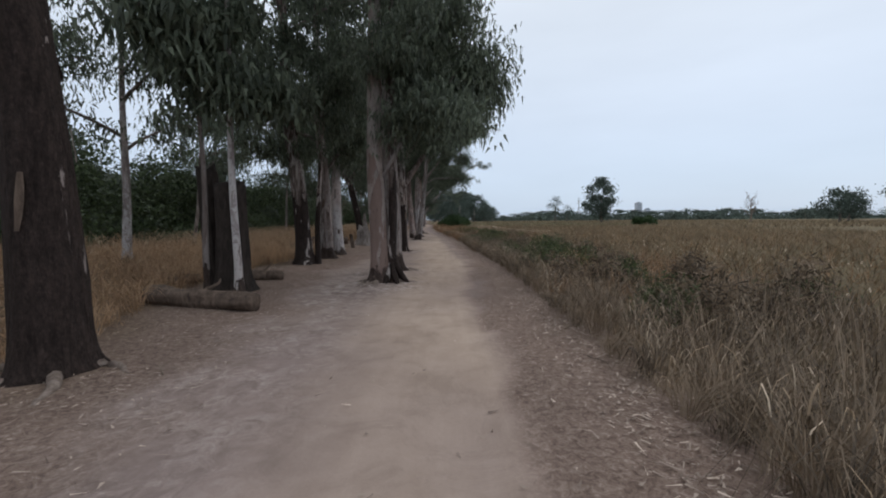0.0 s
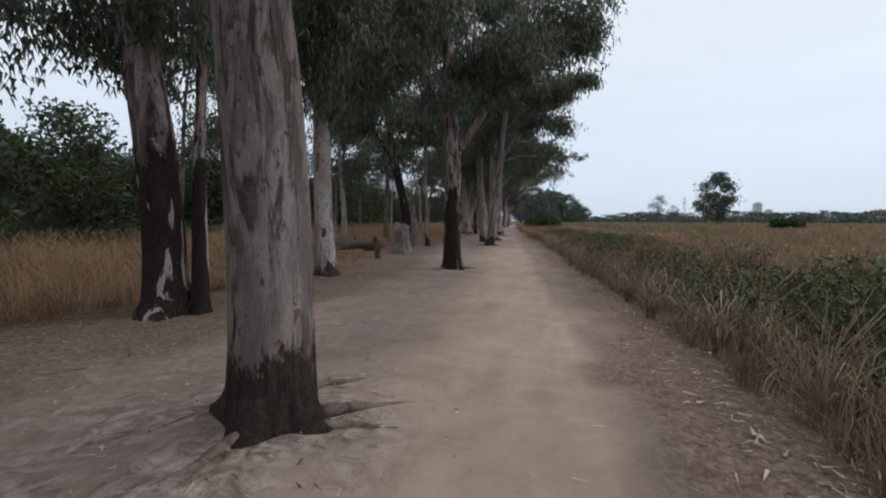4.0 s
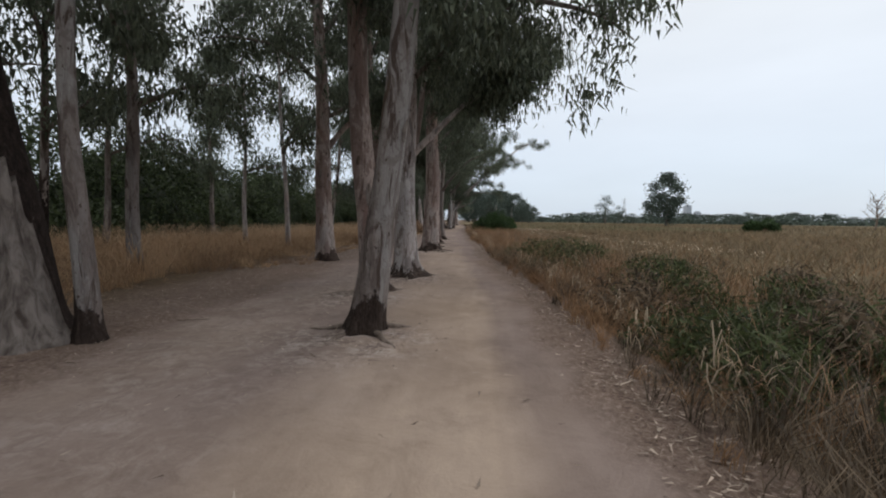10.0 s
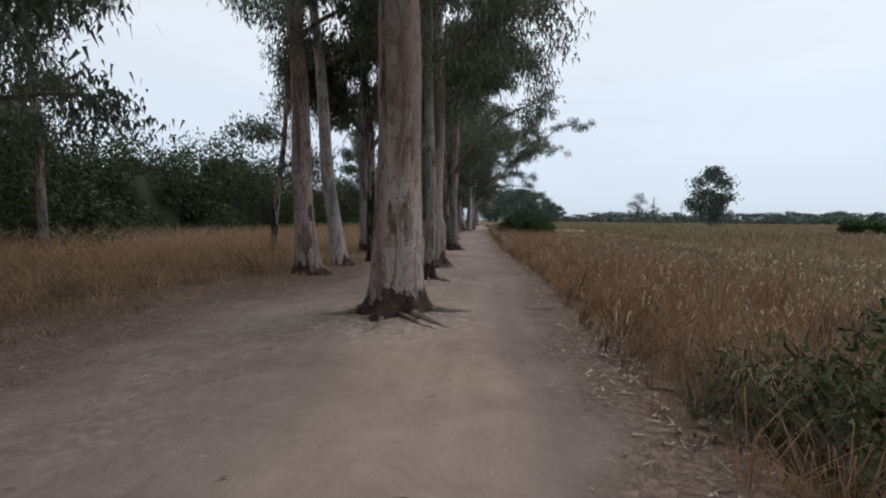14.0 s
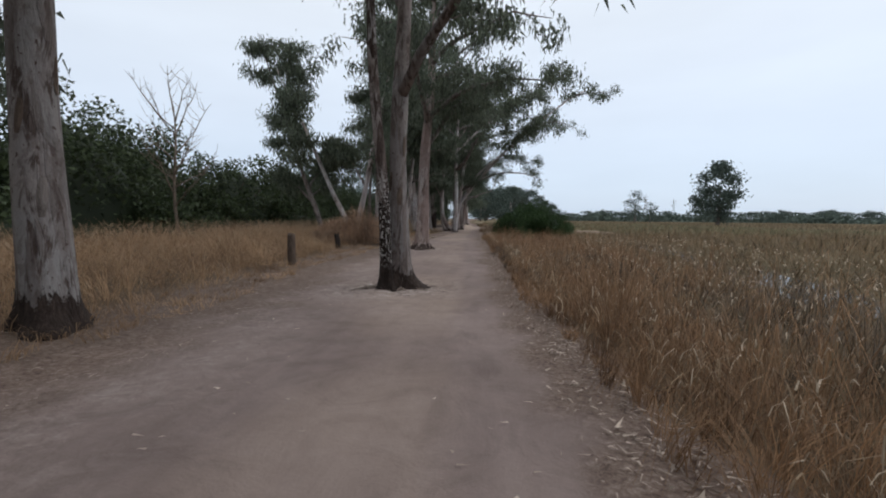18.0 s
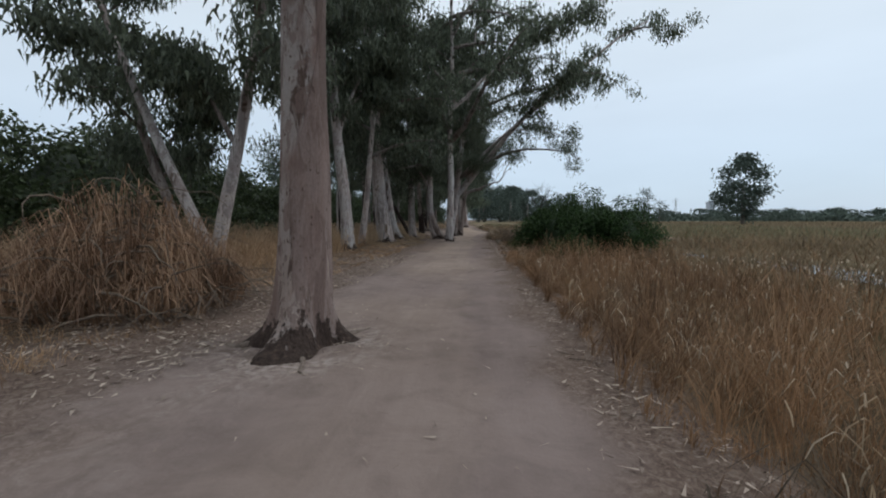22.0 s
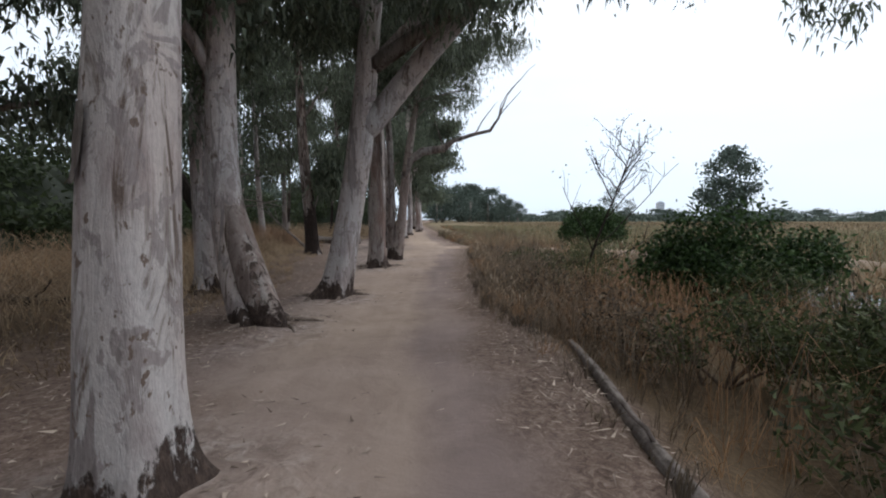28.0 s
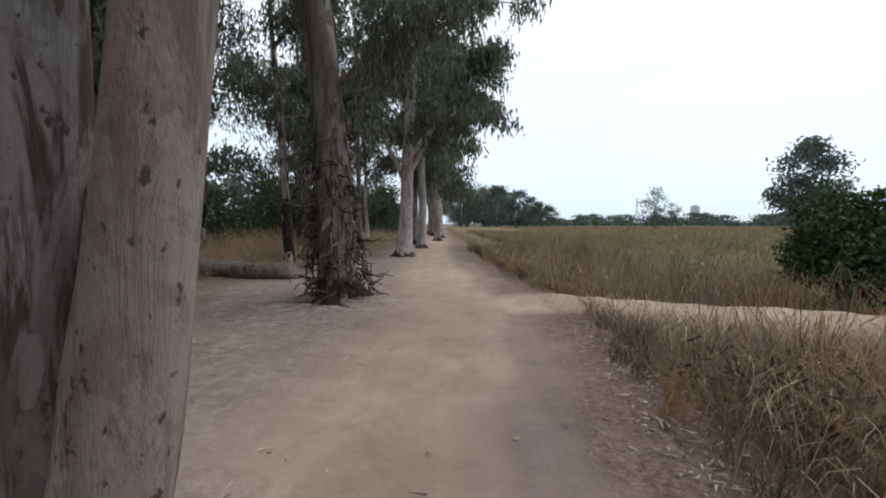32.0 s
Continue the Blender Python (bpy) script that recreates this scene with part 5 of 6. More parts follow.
for k, (bx, by, br, bh) in enumerate(((2.65, 9.6, 0.7, 1.0), (2.7, 11.4, 0.75, 1.05), (3.5, 13.0, 1.0, 0.8), (2.6, 13.8, 0.7, 0.7), (2.5, 16.2, 0.7, 0.7), (3.2, 18.2, 0.9, 0.75), (2.2, 19.8, 0.7, 0.7), (2.45, 21.7, 0.8, 0.95), (2.1, 24.2, 0.6, 0.6), (3.6, 25.5, 0.9, 0.7),
                                      (1.6, 32.4, 0.95, 0.9), (2.7, 33.3, 1.0, 0.85), (1.6, 30.6, 0.7, 0.85), (3.4, 29.0, 0.8, 0.7), (0.55, 70.4, 0.7, 0.85), (0.35, 71.9, 0.6, 0.75), (1.4, 71.0, 0.8, 0.9), (0.6, 69.0, 0.5, 0.7), (0.2, 76.0, 0.6, 0.8), (1.6, 78.5, 0.9, 0.9), (0.5, 79.5, 0.7, 0.8))):
    bush("marsh_shrub", bx, by, br, br, bh, 3000 if by < 60 else 2600, 20 + k, (0.095, 0.028) if by < 60 else (0.075, 0.024), HERB, "low dull green and brown marsh shrub among reeds", "marsh shrubs", "shrub", droop=-0.2, stems=6, lumps=16, spread=0.32)
shrub_rng = np.random.default_rng(31)
for k in range(82):
    by = float(shrub_rng.uniform(-0.5, 27) if k < 62 else shrub_rng.uniform(65, 82))
    bx = float(right_edge(by) + 0.75 + 3.0 * shrub_rng.uniform(0, 1) ** 1.3)
    br = float(shrub_rng.uniform(0.3, 0.6))
    if float(spur(bx, by)) > 0.05:
        continue
    green = k % 5 in (0, 2)
    bush("marsh_shrub", bx, by, br, br, float(shrub_rng.uniform(0.5, 0.85)), 1100, 700 + k, (0.13, 0.024) if by < 60 else (0.08, 0.022), HERB if green else GRASS_REED, "dull green leafy marsh shrub among reeds" if green else "dry brown drooping marsh plant among reeds", "marsh shrubs", "shrub", droop=0.35, stems=5, lumps=12, spread=0.34, low=0.2)
for k, (hx, hy, hh) in enumerate(((-10.5, 111.0, 4.6), (-10.0, 118.0, 5.0), (-12.5, 104.0, 4.4))):
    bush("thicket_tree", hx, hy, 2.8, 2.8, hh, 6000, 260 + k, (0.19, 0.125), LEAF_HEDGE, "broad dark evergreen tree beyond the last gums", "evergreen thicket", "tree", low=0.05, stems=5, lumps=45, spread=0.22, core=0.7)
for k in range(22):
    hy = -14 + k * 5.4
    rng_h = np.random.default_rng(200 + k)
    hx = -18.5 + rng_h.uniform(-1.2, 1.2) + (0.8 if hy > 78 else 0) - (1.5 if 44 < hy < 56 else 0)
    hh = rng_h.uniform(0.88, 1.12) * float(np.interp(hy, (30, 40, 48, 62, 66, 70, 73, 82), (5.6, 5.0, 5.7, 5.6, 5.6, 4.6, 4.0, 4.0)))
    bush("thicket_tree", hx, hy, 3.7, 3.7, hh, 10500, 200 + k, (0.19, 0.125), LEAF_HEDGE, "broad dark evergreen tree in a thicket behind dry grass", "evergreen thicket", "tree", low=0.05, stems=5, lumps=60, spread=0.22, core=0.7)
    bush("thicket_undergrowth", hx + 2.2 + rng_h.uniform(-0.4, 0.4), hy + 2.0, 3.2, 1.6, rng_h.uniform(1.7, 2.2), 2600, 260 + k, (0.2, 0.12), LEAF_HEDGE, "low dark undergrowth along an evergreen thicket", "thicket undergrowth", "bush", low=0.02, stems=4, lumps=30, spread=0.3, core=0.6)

# ---- far trees, tower and mast ----
def far_tree(x, y, h, w, seed, n=1600, label="broad tree far across the marsh", name="far_tree"):
    rng = np.random.default_rng(seed)
    ob = thing(name, x, y, label, "tree", "far trees")
    v, f = tube(np.array([[0, 0, -0.6], [0.1, 0, h * 0.25], [0.0, 0.1, h * 0.6]]), [h * 0.035, h * 0.028, h * 0.012], 8)
    part("trunk", mesh_from("trunk", v, f, BARK_GREY, True), ob)
    lumps = 26
    t = rng.uniform(0.12, 1, lumps)
    a = rng.uniform(0, 6.28, lumps)
    rr = w / 2 * np.sqrt(np.clip(1 - (2 * t - 0.95) ** 2, 0.05, 1)) * rng.uniform(0.2, 0.95, lumps)
    heads = np.stack([rr * np.cos(a), rr * np.sin(a), t * h * 0.95], 1)
    pick = rng.integers(0, lumps, n)
    c = heads[pick] + rng.normal(0, 1, (n, 3)) * np.array([w * 0.085, w * 0.085, h * 0.055])
    c[:, 2] = np.clip(c[:, 2], h * 0.03, h * 1.02)
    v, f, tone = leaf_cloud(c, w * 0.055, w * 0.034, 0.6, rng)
    tagged(part("foliage", mesh_from("foliage", v, f, LEAF_HAZED, tone=tone), ob), kind="stuff")
    return ob


far_tree(59.5, 160.2, 16.5, 12.5, 1, 5200, "tall rounded tree standing alone in the marsh")
far_tree(58.5, 221, 13, 9, 2, 1600)
far_tree(66, 226, 8.5, 8, 3, 1200)
fr = np.random.default_rng(77)
for k in range(15):
    dist, ang = fr.uniform(240, 400), radians(-2.0 + k * 0.52 + fr.uniform(-0.2, 0.2))
    hgt = 1.45 * (9, 13, 15, 14, 16, 17, 15, 16, 14, 15, 13, 14, 11, 9, 8)[k] * dist / 330
    far_tree(dist * math.sin(ang) + (6 if k > 3 else 3), dist * math.cos(ang), hgt, hgt * 0.95, 300 + k, 2600)
for k in range(84):
    dist, ang = fr.uniform(330, 640), radians(6 + k * 0.74 + fr.uniform(-0.6, 0.6))
    hgt = fr.uniform(4.5, 10) * dist / 450
    far_tree(dist * math.sin(ang), dist * math.cos(ang), hgt, hgt * fr.uniform(1.6, 3.6), 400 + k, 650)
for k, (fx, fy, fh) in enumerate(((104, 112, 9.5), (112, 118, 8), (122, 112, 11), (131, 108, 9), (146, 100, 9), (160, 96, 10))):
    far_tree(fx, fy, fh, fh * 1.15, 500 + k, 2200)
for k in range(14):
    fy = 105 + k * 9
    far_tree(-26 - fr.uniform(0, 8), fy, fr.uniform(6, 9), 8.5, 600 + k, 1500, "dark tree behind the row of gums")


n = 9000
fa, fd = radians(4) + radians(66) * fr.uniform(0, 1, n), fr.uniform(380, 520, n)
c = np.stack([fd * np.sin(fa), fd * np.cos(fa), fr.uniform(0, 1, n) ** 1.4 * (2.6 + 2.2 * np.sin(fa * 37) + 1.6 * np.sin(fa * 91 + 1))], 1)
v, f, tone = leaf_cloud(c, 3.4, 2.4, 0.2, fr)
tagged(new("far_scrub", mesh_from("far_scrub", v, f, LEAF_HAZED, tone=tone)), "low dark scrub along the far side of the marsh", "scrub", kind="stuff")


def tower(x, y, w, h, floors, label):
    ob = thing("tower_block", x, y, label, "tower", z=-1.0)
    # pale blue-grey walls and glass hold the distance haze in their colours
    m, nd, ln, b = material("hazy_concrete", 0.9)
    co, v = mapped(nd, ln)
    ln.new(ramp(nd, ln, noise_node(nd, ln, v, 0.3), [(0.3, (0.42, 0.46, 0.52)), (0.7, (0.5, 0.53, 0.58))]), b.inputs["Base Color"])
    g, nd, ln, b = material("hazy_window_glass", 0.2, 0.5)
    b.inputs["Base Color"].default_value = (0.3, 0.35, 0.42, 1)
    bm = bmesh.new()
    bmesh.ops.create_cube(bm, size=1, matrix=Matrix.LocRotScale((0, 0, h / 2), None, (w, w, h)))
    bmesh.ops.bevel(bm, geom=bm.edges[:], offset=0.2, segments=1, affect="EDGES")
    me = bpy.data.meshes.new("wall")
    bm.to_mesh(me)
    me.materials.append(m)
    part("wall", me, ob)
    bm = bmesh.new()
    bmesh.ops.create_cube(bm, size=1, matrix=Matrix.LocRotScale((0, 0, h + 0.8), None, (w * 0.5, w * 0.5, 1.6)))
    me = bpy.data.meshes.new("roof")
    bm.to_mesh(me)
    me.materials.append(m)
    part("roof", me, ob)
    bm = bmesh.new()
    bmesh.ops.create_cube(bm, size=1, matrix=Matrix.Diagonal((w * 0.8, 0.3, 1.1, 1)))
    me = bpy.data.meshes.new("window_band")
    bm.to_mesh(me)
    me.materials.append(g)
    for k in range(floors):
        part("window_band", me, ob).location = (0, -w / 2, (k + 0.6) * h / floors)


tower(333, 727, 9, 28, 8, "pale hazy tower block beyond the marsh")
tower(352, 735, 8, 18, 5, "pale hazy tower block beyond the marsh")
for k, (mx, my, mh) in enumerate(((150, 470, 26), (196, 520, 24))):
    ob = thing("power_pylon", mx, my, "thin grey steel power pylon on the horizon", "pylon", z=-0.5)
    for sx, sy in ((-1, -1), (1, -1), (1, 1), (-1, 1)):
        v, f = tube(np.array([[sx * 1.6, sy * 1.6, 0], [sx * 0.3, sy * 0.3, mh * 0.8], [0, 0, mh]]), [0.14, 0.1, 0.06], 5)
        part("leg", mesh_from("leg", v, f, WOOD_GREY), ob)
    for z in (0.7, 0.8, 0.9):
        v, f = tube(np.array([[-3, 0, mh * z], [0, 0, mh * z + 0.3], [3, 0, mh * z]]), [0.08, 0.12, 0.08], 5)
        part("arm", mesh_from("arm", v, f, WOOD_GREY), ob)

# ---- water between the reeds ----
wy = np.linspace(43, 97, 40)
wc = 6.2 + 0.8 * np.sin(wy * 0.23) - 0.01 * (wy - 43)
ww = 0.62 + 0.34 * np.sin(wy * 0.5 + 1)
wz = -0.34 + np.interp(wy, DIP_Y, DIP_Z)
wv = np.concatenate([np.stack([wc - ww, wy, wz], 1), np.stack([wc + ww, wy, wz], 1)])
k = np.arange(39)
tagged(new("water", mesh_from("water", wv, np.stack([k, k + 40, k + 41, k + 1], -1), WATER)), "still grey water in a marsh channel", "water", kind="structure")

# ---- grass, reeds and litter ----
gr = np.random.default_rng(11)


def stuff(name, v, f, tone, mat, label, category):
    tagged(new(name, mesh_from(name, v, f, mat, tone=tone)), label, category, kind="stuff")


def grass_field(name, x, y, height, width, lean, mat, label, bend=0.6, category="grass", simple=0, az=None, tuft=None, lift=0.0):
    v, f, tone = blades(x, y, ground_height(x, y) - 0.01 + lift, height, width, lean, gr, bend, simple, az, tuft)
    stuff(name, v, f, tone, mat, label, category)


def tufted(x, y, pull=0.5, size=0.45):
    """Draws places together into tufts: the new places, the way out from each tuft's heart, and a tone for the tuft."""
    ix, iy = np.floor(x / size), np.floor(y / size)
    cx, cy = (ix + 0.5) * size, (iy + 0.5) * size
    tone = np.modf(np.abs(np.sin(ix * 12.9898 + iy * 78.233) * 43758.5453))[0]
    cx, cy = cx + 0.35 * size * np.sin(ix * 12.9 + iy * 4.1), cy + 0.35 * size * np.sin(ix * 7.3 - iy * 9.7)
    p = pull * gr.uniform(0.3, 1.2, len(x))
    nx, ny = x + (cx - x) * p, y + (cy - y) * p
    return nx, ny, np.arctan2(ny - cy, nx - cx), tone


# right bank and marsh, near the track
n = 122000
y = gr.uniform(-1, 97, n)
s = 0.02 + 4.2 * gr.uniform(0, 1, n) ** 1.55
x = right_edge(y) + s
x, y, az, tt = tufted(x, y, 0.66, 0.34)
keep = (spur(x, y) < 0.3) & (np.abs(x - 6.2) > 0.5) & ~((y > 64) & (y < 72.3) & (gr.uniform(0, 1, n) < 0.6))
x, y, s, az, tt = x[keep], y[keep], s[keep], az[keep], tt[keep]
kind = 0.5 + 0.5 * ripple(x * 0.35, y * 0.2, 9.0) + 0.45 * (tt - 0.5)
rusty = ((y > 26) & (y < 65) & ((y > 34) | (tt > 0.4))) | ((y > 74) & (tt > 0.8))
hgt = (0.24 + 0.34 * step(0.05, 0.9, s)) * (0.34 + 1.1 * np.modf(tt * 7.31)[0]) * np.clip(1 + 0.4 * ripple(x * 1.6, y * 1.6, 4.0), 0.5, 1.5)
hgt = hgt * (1 - 0.55 * ((y > 62) & (y < 71)) * step(0.0, 0.2, 1.6 - s))
near_edge = s < 1.1
for pick, mat, w, lean, bend, name, label, cat in (
        (rusty & (kind > 0.15) & (y > 86), GRASS_GREEN, 0.007, 1.2, 1.0, "reeds", "dull green reeds beyond the side track", "reeds"),
        (rusty & (kind > 0.15) & (y <= 86), GRASS_RUST, 0.0042, 1.7, 1.5, "dry_grass", "rust brown dry grass on the marsh bank", "grass"),
        (~rusty & (kind > 0.68), GRASS_RUST, 0.0042, 1.7, 1.5, "dry_grass", "rust brown dry grass on the marsh bank", "grass"),
        ((~rusty & (kind <= 0.68)) | (rusty & (kind <= 0.15)), GRASS_REED, 0.0056, 1.8, 1.6, "reeds", "drooping grey brown reeds on the marsh bank", "reeds")):
    for a, plain in ((pick & near_edge, 0), (pick & ~near_edge, 1)):
        grass_field(name, x[a], y[a], hgt[a] * 1.15, w if plain == 0 else w * 1.25, lean * (0.45 + 1.2 * np.modf(tt[a] * 3.77)[0]), mat, label, bend, cat, plain, az[a], tt[a])
# bent pale reed leaves high on their stalks
n = 19000
y = gr.uniform(-1, 97, n)
x = right_edge(y) + 0.15 + 3.6 * gr.uniform(0, 1, n) ** 1.4
x, y, az, tt = tufted(x, y, 0.6, 0.55)
keep = (spur(x, y) < 0.2) & ~((y > 62) & (y < 73)) & (tt < 0.75)
x, y = x[keep], y[keep]
for a, mat in ((gr.uniform(0, 1, len(x)) < 0.4, GRASS_PALE), (gr.uniform(0, 1, len(x)) < 0.6, GRASS_STRAW)):
    grass_field("reed_leaves", x[a], y[a], 0.13, 0.0068, 1.7, mat, "bent pale reed leaves", 1.6, "reeds", 0, lift=gr.uniform(0.06, 0.42, int(a.sum())))
# broad pale leaves drooping over the bank in clumps
n = 4200
y = np.where(gr.uniform(0, 1, n) < 0.6, gr.uniform(-1, 32, n), gr.uniform(72, 97, n))
x = right_edge(y) + 0.3 + 3.2 * gr.uniform(0, 1, n) ** 1.3
x, y, az, tt = tufted(x, y, 0.75, 0.7)
keep = (spur(x, y) < 0.2) & (tt < 0.6)
x, y, az, tt = x[keep], y[keep], az[keep], tt[keep]
grass_field("reed_leaves", x, y, gr.uniform(0.14, 0.24, len(x)), 0.0078, 1.8, GRASS_PALE, "broad bent pale reed leaves", 2.0, "reeds", 0, az + gr.normal(0, 0.6, len(x)), tt, lift=gr.uniform(0.08, 0.4, len(x)))
# pale seed heads over the bank
n = 6500
y = np.where(gr.uniform(0, 1, n) < 0.5, gr.uniform(34, 63, n), gr.uniform(-1, 97, n))
x = right_edge(y) + 0.8 + 8.0 * gr.uniform(0, 1, n) ** 1.2
keep = (spur(x, y) < 0.2) & ~((y > 62) & (y < 73)) & (np.abs(x - 6.2) > 0.5)
x, y = x[keep], y[keep]
grass_field("reed_heads", x, y, 0.07, 0.011 + 0.0012 * np.maximum(x, 0), 1.3, GRASS_PALE, "pale feathery seed heads above the reeds", 1.2, "reeds", 1, lift=gr.uniform(0.4, 0.62, len(x)))
grass_field("reed_stalks", x, y, 0.6, 0.005, 0.15, GRASS_REED, "thin upright reed stalks", 0.2, "reeds", 2)
# open marsh
n = 90000
y = gr.uniform(-2, 150, n)
x = right_edge(y) + 3.8 + 38 * gr.uniform(0, 1, n) ** 1.7
x, y, az, tt = tufted(x, y, 0.5, 0.9)
for a, mat in ((y < 80, GRASS_OLIVE), (y >= 80, GRASS_GREEN)):
    grass_field("marsh_grass", x[a], y[a], 0.6 + 0.2 * ripple(x[a] * 0.3, y[a] * 0.3), 0.03 + 0.0014 * x[a], 0.7, mat, "olive and tan marsh grass reaching far out", 0.6, "grass", 2, az[a], tt[a])
n = 40000
y = gr.uniform(-2, 150, n)
x = right_edge(y) + 3.5 + 30 * gr.uniform(0, 1, n) ** 1.7
x, y, az, tt = tufted(x, y, 0.6, 1.3)
grass_field("dry_grass", x, y, 0.62, 0.022, 0.8, GRASS_RUST, "rust brown dry grass tufts in the marsh", 0.6, "grass", 2, az, tt)
n = 36000
y = gr.uniform(60, 260, n)
x = gr.uniform(10, 140, n)
grass_field("marsh_grass", x, y, 0.62, 0.16, 0.5, GRASS_OLIVE, "olive and tan marsh grass reaching far out", simple=2)


def kept_low(x, y):
    """Trampled ground in front of the grey log, the brush heaps and the wide clearing by the post."""
    return ((x > -5.7) & (y > 61) & (y < 72)) | ((x > -7.0) & (y > 17.4) & (y < 21.3)) | ((x > -5.2) & (y > 46) & (y < 60)) | (np.hypot(x + 6.0, y - 56.2) < 1.6)


# tall dry grass behind the trees on the other side
n = 185000
y = gr.uniform(-2, 112, n)
s = 0.5 + 11.0 * gr.uniform(0, 1, n) ** 1.4
x = left_edge(y) - s - 0.6 * ripple(y * 0.5, y * 0.3, 2.0) - 1.0 * (y < 30)
x, y, az, tt = tufted(x, y, 0.45, 0.5)
s = left_edge(y) - x
hgt = (0.1 + 0.72 * step(0.8, 2.9, s)) * (0.6 + 0.7 * np.modf(tt * 7.31)[0]) * np.clip(1 + 0.4 * ripple(x * 1.0, y * 1.0), 0.5, 1.5)
hgt = np.where(kept_low(x, y), np.minimum(hgt, 0.11), hgt)
olive = y > 66
for a, plain, mat in (((s > 0.4) & (s < 2.3) & ~olive, 0, GRASS_TAN), ((s > 0.4) & (s < 2.3) & olive, 0, GRASS_STRAW), ((s >= 2.3) & ~olive, 2, GRASS_TAN), ((s >= 2.3) & olive, 2, GRASS_STRAW)):
    grass_field("tall_dry_grass", x[a], y[a], hgt[a], 0.004 + 0.0019 * s[a], np.where(hgt[a] < 0.3, 1.9, 1.2), mat, "tall straw coloured dry grass behind the gums", 1.1, "grass", plain, az[a], tt[a])
n = 60000
y = gr.uniform(-2, 112, n)
x = left_edge(y) - 1.8 - 12.0 * gr.uniform(0, 1, n)
x, y, az, tt = tufted(x, y, 0.5, 0.7)
s = left_edge(y) - x
hgt = (0.3 + 0.6 * step(1.5, 4.5, s)) * (0.7 + 0.5 * tt)
a = ~kept_low(x, y)
grass_field("tall_dry_grass", x[a], y[a], hgt[a], 0.006 + 0.002 * s[a], 0.9, GRASS_TAN, "tall reddish dry grass behind the gums", 0.9, "grass", 2, az[a], tt[a])
# feathery heads over the tall grass
n = 34000
y = gr.uniform(-2, 112, n)
x = left_edge(y) - 1.8 - 7.0 * gr.uniform(0, 1, n)
a = ~kept_low(x, y)
x, y = x[a], y[a]
s = left_edge(y) - x
grass_field("grass_heads", x, y, 0.26, 0.007 + 0.0011 * s, 1.0, GRASS_STRAW, "pale feathery heads over tall dry grass", 1.0, "grass", 2, lift=gr.uniform(0.35, 0.75, len(x)) * step(1.2, 3.2, s))
# fallen leaves and bark bits
n = 92000
y = gr.uniform(-1, 97, n)
left_side = gr.uniform(0, 1, n) < 0.6
x = np.where(left_side, left_edge(y) + 0.35 - 3.4 * gr.uniform(0, 1, n) ** 0.9, right_edge(y) + 0.12 + 0.17 * gr.normal(0, 1, n) - 0.2 * gr.uniform(0, 1, n) - np.interp(y, (0, 8, 15), (0.35, 0.2, 0.0)) * gr.uniform(0, 1, n))
keep = gr.uniform(0, 1, n) < 0.55 + 0.6 * ripple(x * 2.3, y * 2.3, 8.0)
x, y = x[keep], y[keep]
c = np.stack([x, y, ground_height(x, y) + 0.006], 1)
v, f, tone = leaf_cloud(c, 0.07 * gr.uniform(0.5, 1.4, len(c)), 0.014, 0.0, gr)
v = v.reshape(-1, 3, 3)
v[:, :, 2] = c[:, None, 2] + (v[:, :, 2] - c[:, None, 2]) * 0.18 + 0.008
stuff("leaf_litter", v.reshape(-1, 3), f, tone, LITTER, "dry fallen gum leaves and bark bits on the dirt", "leaf litter")
n = 2600
y = gr.uniform(-1, 97, n)
x = left_edge(y) + (right_edge(y) - left_edge(y)) * gr.uniform(0, 1, n)
c = np.stack([x, y, ground_height(x, y) + 0.006], 1)
v, f, tone = leaf_cloud(c, 0.07, 0.018, 0.0, gr)
v = v.reshape(-1, 3, 3)
v[:, :, 2] = c[:, None, 2] + (v[:, :, 2] - c[:, None, 2]) * 0.12 + 0.006
stuff("leaf_litter", v.reshape(-1, 3), f, tone, LITTER, "few dry leaves lying on the track", "leaf litter")
n = 7600
y = np.where(gr.uniform(0, 1, n) < 0.6, gr.uniform(54, 63, n), gr.uniform(53, 84, n))
x = left_edge(y) + 0.35 - 2.4 * gr.uniform(0, 1, n)
c = np.stack([x, y, ground_height(x, y) + 0.008], 1)
v, f, tone = leaf_cloud(c, (0.062 + 0.015 * (y < 62)) * gr.uniform(0.5, 1.5, n), 0.026, 0.0, gr)
v = v.reshape(-1, 3, 3)
v[:, :, 2] = c[:, None, 2] + (v[:, :, 2] - c[:, None, 2]) * 0.25 + 0.012
stuff("bark_litter", v.reshape(-1, 3), f, tone, LITTER_PALE, "pale curled bark flakes and broad leaves on the ground", "leaf litter")

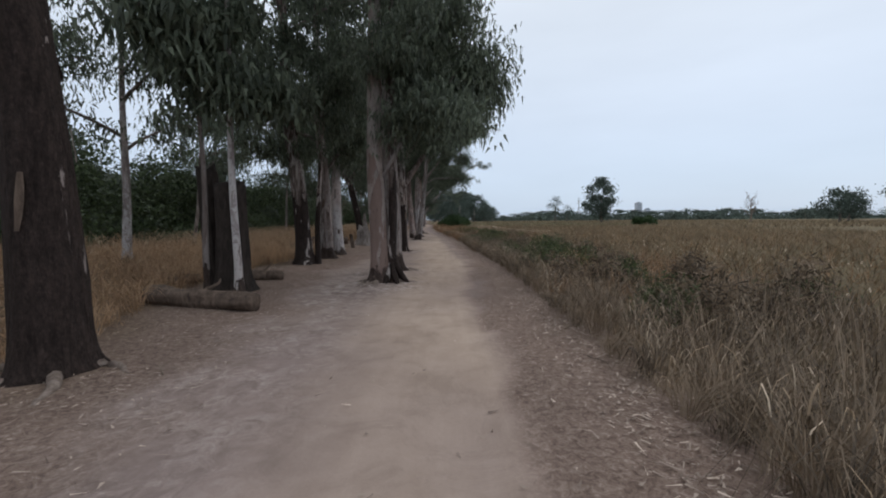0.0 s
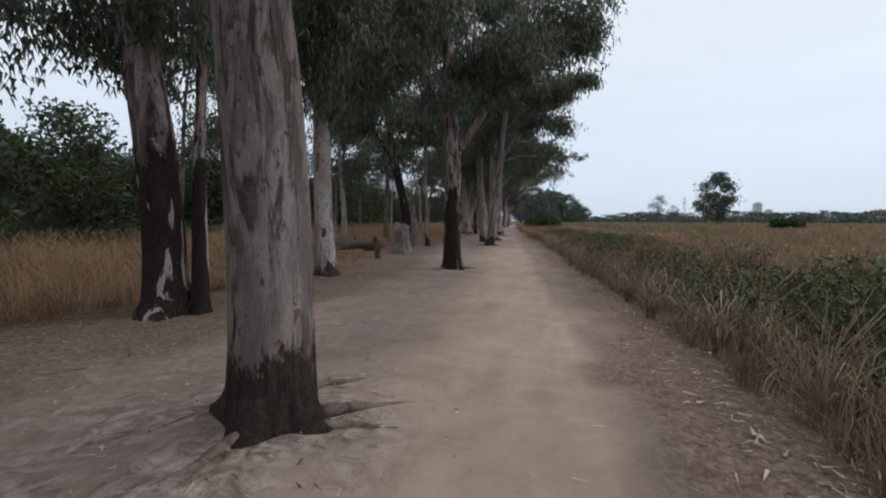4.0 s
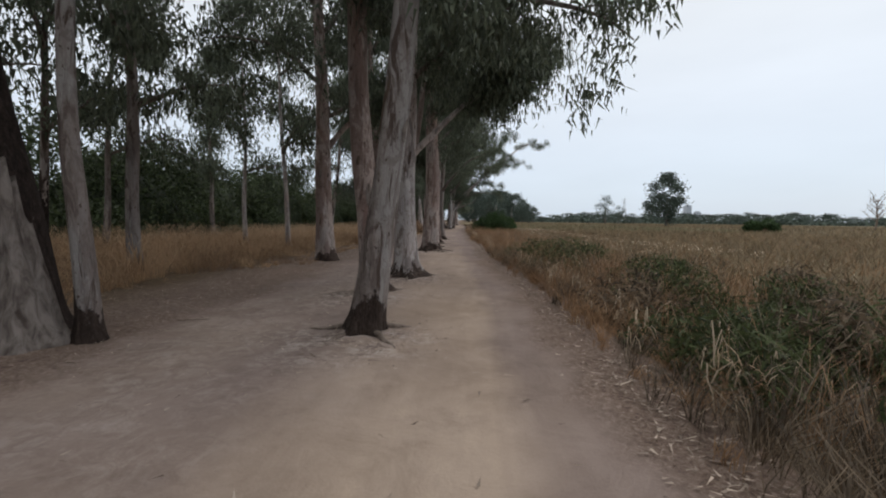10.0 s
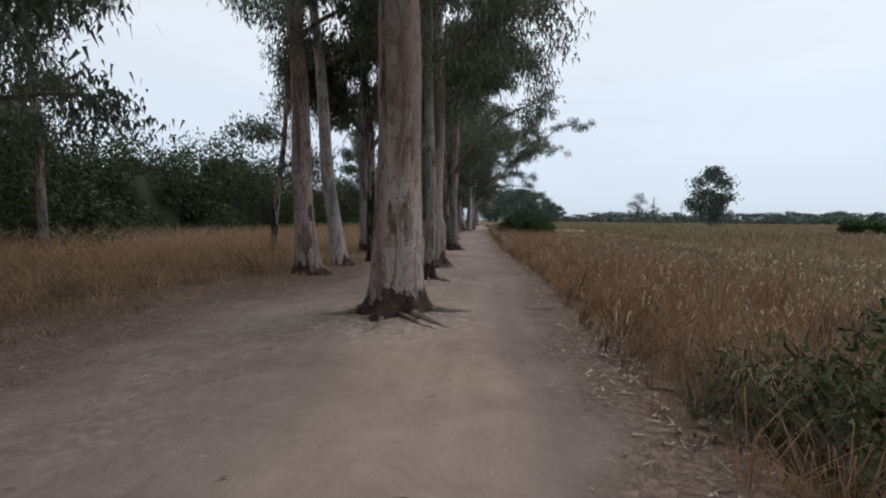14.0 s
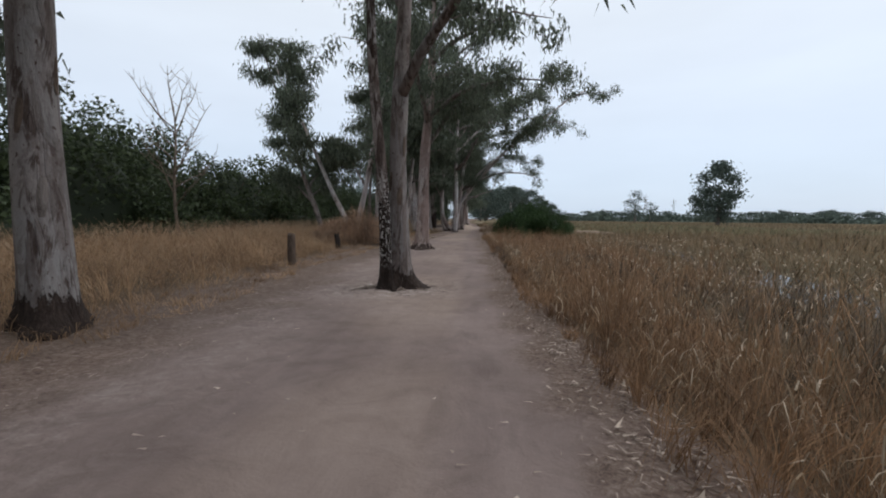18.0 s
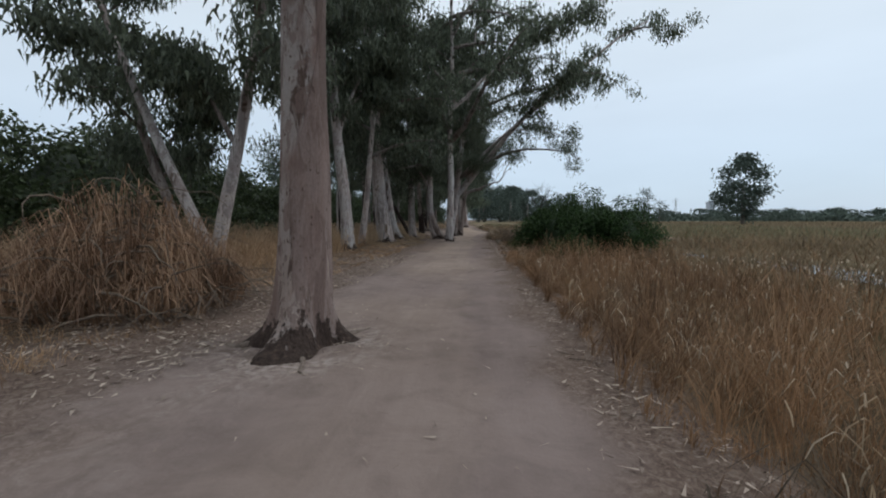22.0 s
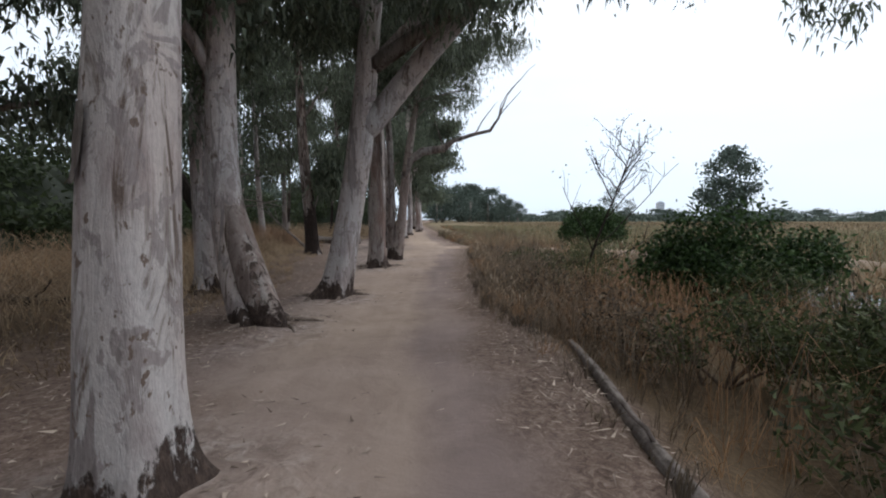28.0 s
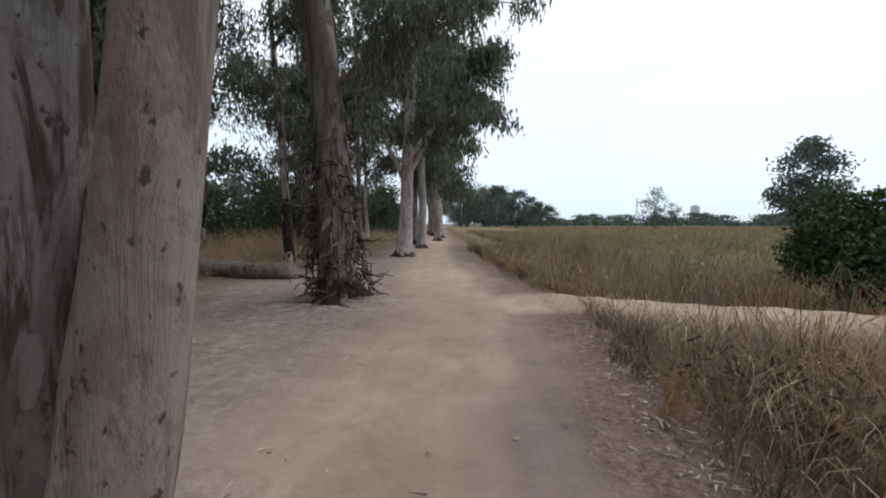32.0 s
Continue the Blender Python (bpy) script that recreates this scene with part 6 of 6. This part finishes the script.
n = 9000
y = gr.uniform(-1, 97, n)
x = right_edge(y) - 0.02 + 0.16 * gr.normal(0, 1, n) - np.interp(y, (0, 8, 15), (0.3, 0.2, 0.05)) * gr.uniform(0, 1, n)
keep = gr.uniform(0, 1, n) < 0.45 + 0.7 * ripple(x * 1.7, y * 1.7, 5.0)
x, y = x[keep], y[keep]
c = np.stack([x, y, ground_height(x, y) + 0.008], 1)
v, f, tone = leaf_cloud(c, 0.085 * gr.uniform(0.5, 1.5, len(c)), 0.018, 0.0, gr)
v = v.reshape(-1, 3, 3)
v[:, :, 2] = c[:, None, 2] + (v[:, :, 2] - c[:, None, 2]) * 0.25 + 0.012
stuff("bark_litter", v.reshape(-1, 3), f, np.clip(np.asarray(tone) * 1.15, 0, 1), LITTER_PALE, "pale dry leaves along the edge of the bank", "leaf litter")

# shed bark round the feet of the gums
n = 170
for fx, fy, fh, fr in FEET:
    a, rr = gr.uniform(0, 6.28, n), 0.28 + 0.75 * gr.uniform(0, 1, n) ** 1.3
    x, y = fx + rr * np.cos(a), fy + rr * np.sin(a)
    c = np.stack([x, y, ground_height(x, y) + 0.006], 1)
    v, f, tone = leaf_cloud(c, 0.075 * gr.uniform(0.4, 1.6, n), 0.018, 0.0, gr)
    v = v.reshape(-1, 3, 3)
    v[:, :, 2] = c[:, None, 2] + (v[:, :, 2] - c[:, None, 2]) * 0.22 + 0.006
    stuff("bark_litter", v.reshape(-1, 3), f, tone, LITTER, "shed bark flakes round the foot of a gum", "leaf litter")

# sticks lying about
def twig_mesh(seed):
    rng = np.random.default_rng(seed)
    b = bough((0, 0, 0.012), 0, 0, 0.5, 0.0, rng, 6, 0.12)
    b[:, 2] = 0.012 + np.abs(rng.normal(0, 0.006, len(b)))
    s = bough(b[3], 35, 4, 0.18, 0.0, rng, 4, 0.12)
    v, f = joined([tube(b, np.linspace(0.009, 0.003, len(b)), 5), tube(s, np.linspace(0.005, 0.002, len(s)), 4)])
    return mesh_from("fallen_twig", v, f, TWIG, True)


twig_meshes = [twig_mesh(k) for k in range(5)]
for k in range(110):
    ty = float(gr.uniform(0, 92))
    tx = float(left_edge(ty) - gr.uniform(-0.5, 2.2)) if k % 3 else float(right_edge(ty) - gr.uniform(-0.3, 0.3))
    ob = new("fallen_twig", twig_meshes[k % 5])
    ob.matrix_world = pose(tx, ty, floor_z(tx, ty) + 0.004, 0, 0, float(gr.uniform(0, 360))) @ Matrix.Scale(float(gr.uniform(0.3, 0.85)), 4)
    tagged(ob, "thin dry twig lying on dirt and leaf litter", "twig", "twigs on the ground")
